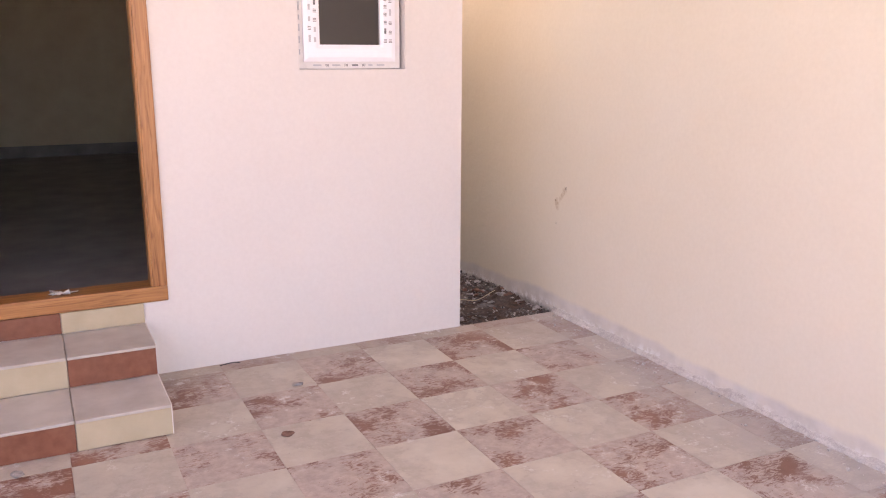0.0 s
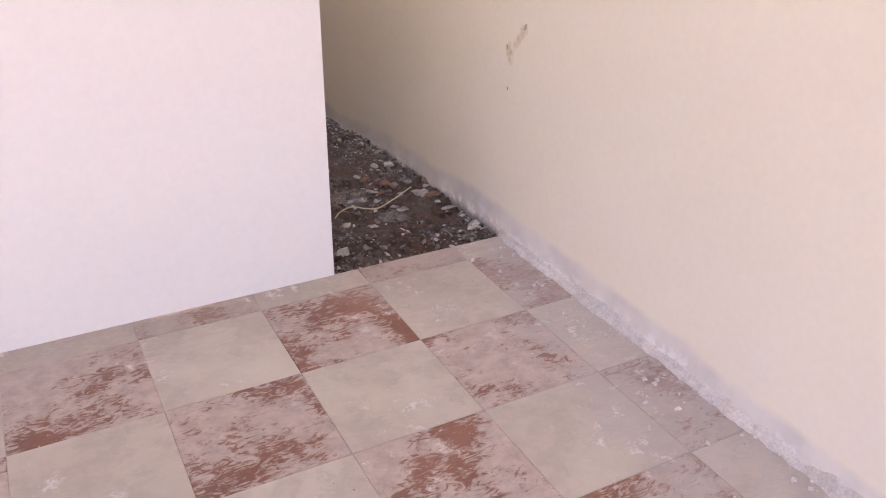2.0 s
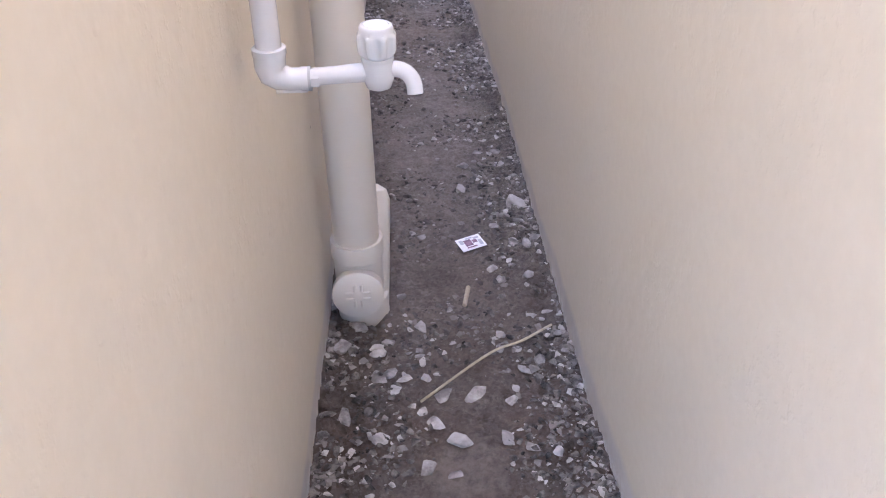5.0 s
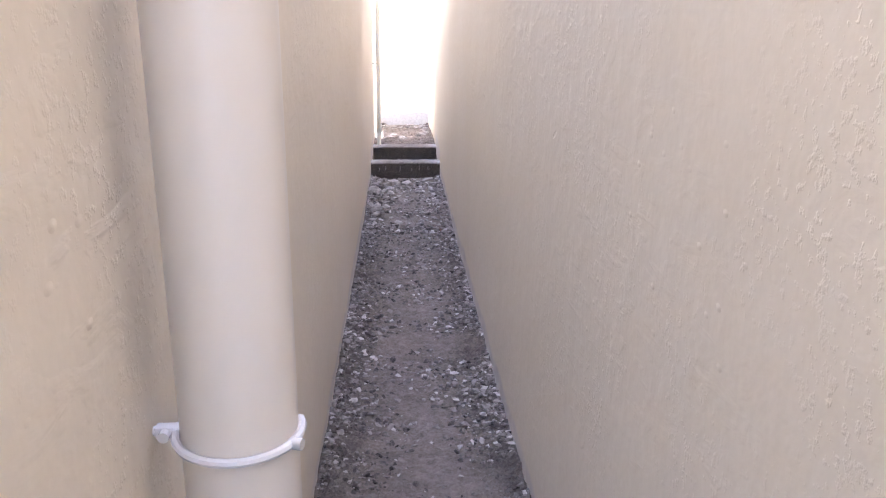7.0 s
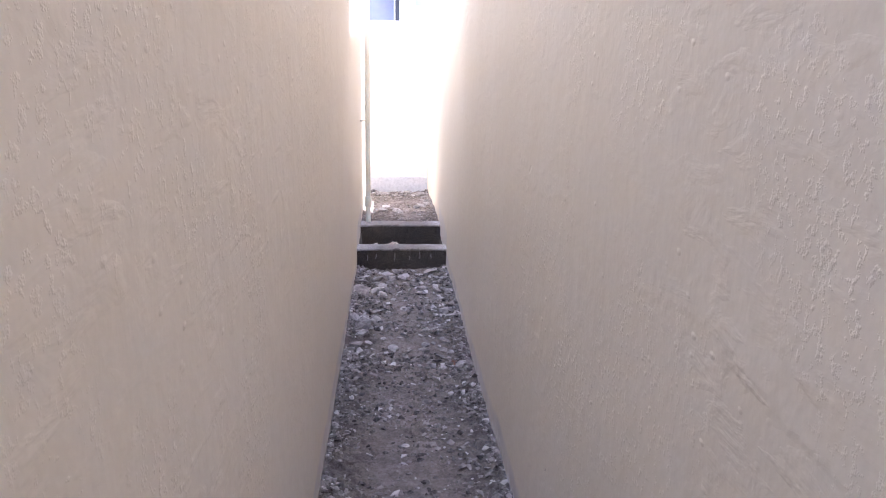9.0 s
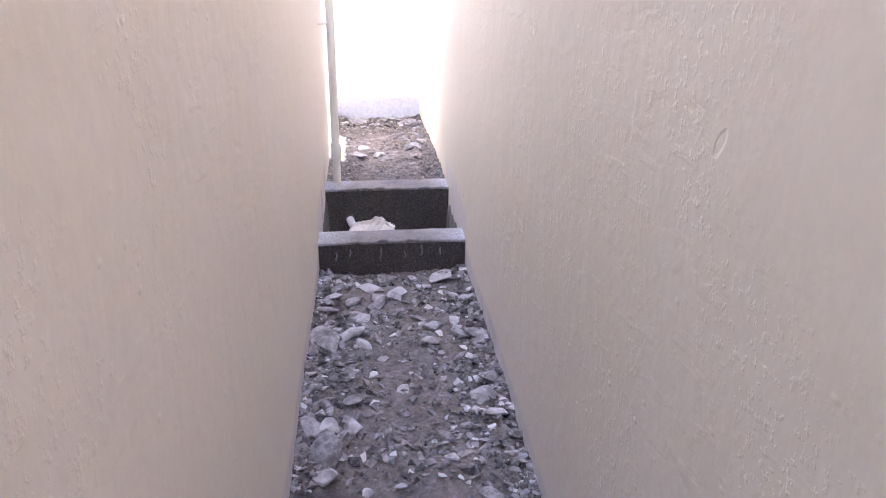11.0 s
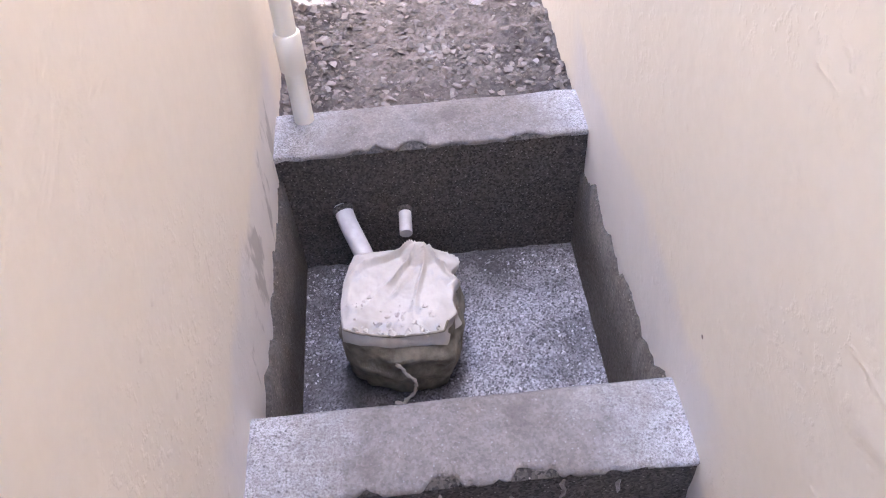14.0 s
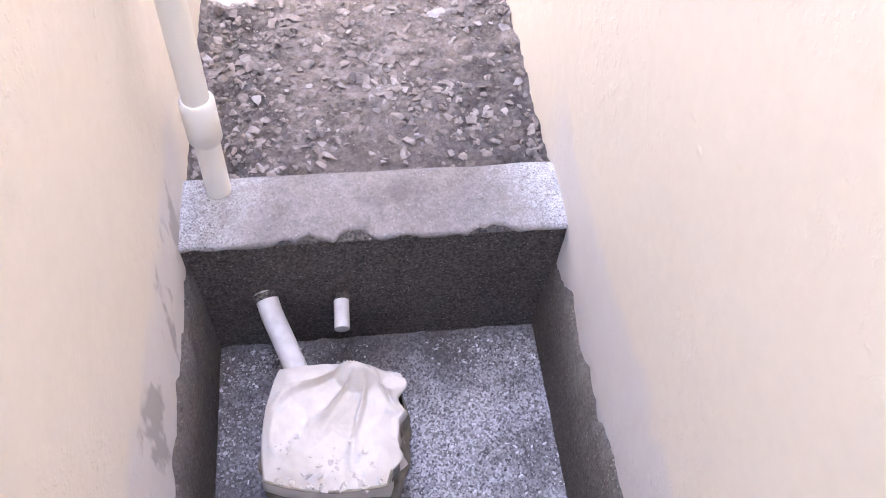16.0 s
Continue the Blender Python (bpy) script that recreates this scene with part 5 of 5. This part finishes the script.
def card():
    root = thing("paper_card", (0.97, 2.808, earth_z(0.97, 2.808)), "small white printed card lying on the earth", "card")
    m = pose(0.97, 2.808, earth_z(0.97, 2.808) + 0.006, 4, -3, 22)
    bm = boxed(-0.037, 0.037, -0.029, 0.029, 0, 0.0012)
    bm.transform(m)
    part("card", bm, M_PAPER, root)
    for a, b, c, d in ((-0.018, 0.004, -0.012, 0.016), (0.006, 0.02, -0.004, 0.010), (-0.02, 0.012, -0.021, -0.016)):
        bm = boxed(a, b, c, d, 0.0012, 0.0018)
        bm.transform(m)
        part("print", bm, M_PRINT, root, "dark printed patch")
    for a, b, c, d in ((-0.03, -0.02, 0.002, 0.02), (0.022, 0.032, -0.02, 0.004), (-0.008, 0.012, 0.018, 0.024), (0.014, 0.03, 0.012, 0.02)):
        bm = boxed(a, b, c, d, 0.0012, 0.0017)
        bm.transform(m)
        part("print", bm, M_INK2, root, "pale printed patch")


card()
strip("loose_cord", [(0.74, 1.15, -0.012), (0.77, 1.175, -0.004), (0.82, 1.19, -0.002), (0.86, 1.165, -0.006), (0.90, 1.145, -0.004), (0.97, 1.175, 0.002), (1.07, 1.23, 0.012)], 0.0024, M_STRAW, "thin pale bent cord lying on the earth", "cord")
strip("dry_stalk", [(0.81, 2.14, -0.065), (0.97, 2.29, -0.07), (1.05, 2.33, -0.07), (1.13, 2.38, -0.065)], 0.003, M_STRAW, "dry pale stalk lying on the earth", "stalk")
strip("dry_stalk", [(0.65, 1.17, -0.01), (0.68, 1.11, -0.008)], 0.003, M_STRAW, "short dry stalk on the earth", "stalk")
strip("wood_chip", [(0.93, 2.50, -0.088), (0.945, 2.58, -0.092)], 0.006, M_STRAW, "pale splinter of wood on the earth", "wood chip")
strip("dry_stalk", [(-0.66, 0.722, 0.006), (-0.60, 0.735, 0.007), (-0.57, 0.728, 0.004)], 0.0025, M_NBDARK, "dark twig on the porch tiles by the wall", "twig")
bm = bmesh.new()
for k in range(7):
    a = random.Random(70 + k)
    p = Vector((-1.28 + a.uniform(-0.04, 0.04), YF + 0.02 + a.uniform(-0.015, 0.03), DOOR[2] + 0.069))
    tube(bm, [p, p + Vector((a.uniform(-0.03, 0.03), a.uniform(-0.01, 0.01), a.uniform(0.0, 0.018))), p + Vector((a.uniform(-0.05, 0.05), a.uniform(-0.02, 0.02), 0.002))], [0.004, 0.006, 0.002], 6)
tagged(new("plastic_scrap", done(bm, "plastic_scrap", M_FILM, True)), "crumpled scrap of pale plastic film on the door sill", "plastic scrap")
for k, (x, y, s, key, f) in enumerate(((-0.414, 0.361, 0.05, "grey", 0.8), (-0.58, -0.075, 0.07, "brick", 0.55), (-1.489, 0.009, 0.05, "grey", 0.9), (1.14, 0.892, 0.06, "pale", 1.0), (1.14, 1.064, 0.05, "pale", 0.6),
                                     (0.764, 1.116, 0.06, "pale", 0.3), (0.846, 1.06, 0.05, "pale", 0.3), (0.69, 1.24, 0.05, "pale", 0.5), (0.677, 0.935, 0.06, "pale", 0.5))):
    stone(x, y, s, key, 600 + k, f, 0.0 if y < 0.7 else None)

# ---------------------------------------------------------------- house behind the back wall
def neighbour():
    root = thing("neighbour_house", (1.6, 16.2, -0.74), "pale two-storey house with a grey canopy beyond the back wall", "house")
    x0, x1, y0, y1 = 1.09, 7.0, 16.0, 22.0
    part("wall", boxed(x0, x1, y0 + 0.12, y1, -0.75, 6.0), M_NB2, root)
    for a, b in ((1.15, 1.30), (1.39, 1.54), (2.6, 3.4), (4.4, 5.2)):
        win = part("window", boxed(a, b, y0 + 0.085, y0 + 0.12, 1.32, 2.5), M_NB2, root, "pale narrow window")
        part("pane", boxed(a + 0.03, b - 0.03, y0 + 0.075, y0 + 0.085, 1.36, 2.46), M_NB, win, "bluish pane")
    part("low_wall", boxed(-2.0, 0.88, 16.8, 17.0, -0.75, 1.55), M_NB, root, "pale blue parapet")
    part("post", boxed(0.88, 0.95, 16.05, 16.12, -0.75, 1.64, 0.006), M_NBDARK, root, "dark post")
    bm = bmesh.new()
    box(bm, 0.66, 1.09, 15.6, 16.9, 1.64, 1.69)
    box(bm, 0.73, 1.09, 15.7, 16.9, 1.69, 1.84, 0.03)
    part("canopy", bm, M_NBROOF, root, "grey canopy roof")
    part("roof", boxed(x0 - 0.2, x1 + 0.2, y0 - 0.1, y1 + 0.2, 6.0, 6.15), M_NBROOF, root)


neighbour()


# ---------------------------------------------------------------- porch tiles
bm = boxed(PORCH_X0, XR, PORCH_Y0, YF - 0.0005, -0.3, -0.0025)
floor = structure("floor", bm, M_GROUT, "chequered beige and terracotta porch tiles with cement dust", "floor")


def tile_mesh(w, d, mat):
    return done(boxed(0.0006, w - 0.0006, 0.0006, d - 0.0006, -0.010, 0.0, 0.0006, 1), "tile", mat)


TILES = {}
for i in range(-10, 4):
    for j in range(-12, 3):
        w = min(T, XR - i * T)
        d = min(T, YF + 0.004 - j * T)
        if w < 0.02 or d < 0.02:
            continue
        if i <= -4 and j >= 0:
            if j > 0:
                continue
            d = 0.118
        red = (i + j) % 2 == 0
        key = (round(w, 3), round(d, 3), red)
        if key not in TILES:
            TILES[key] = tile_mesh(w, d, M_RED if red else M_BEIGE)
        ob = new("tile", TILES[key])
        ob.parent = floor
        ob.matrix_basis = Matrix.Translation((i * T, j * T, random.uniform(-0.0008, 0.0)))
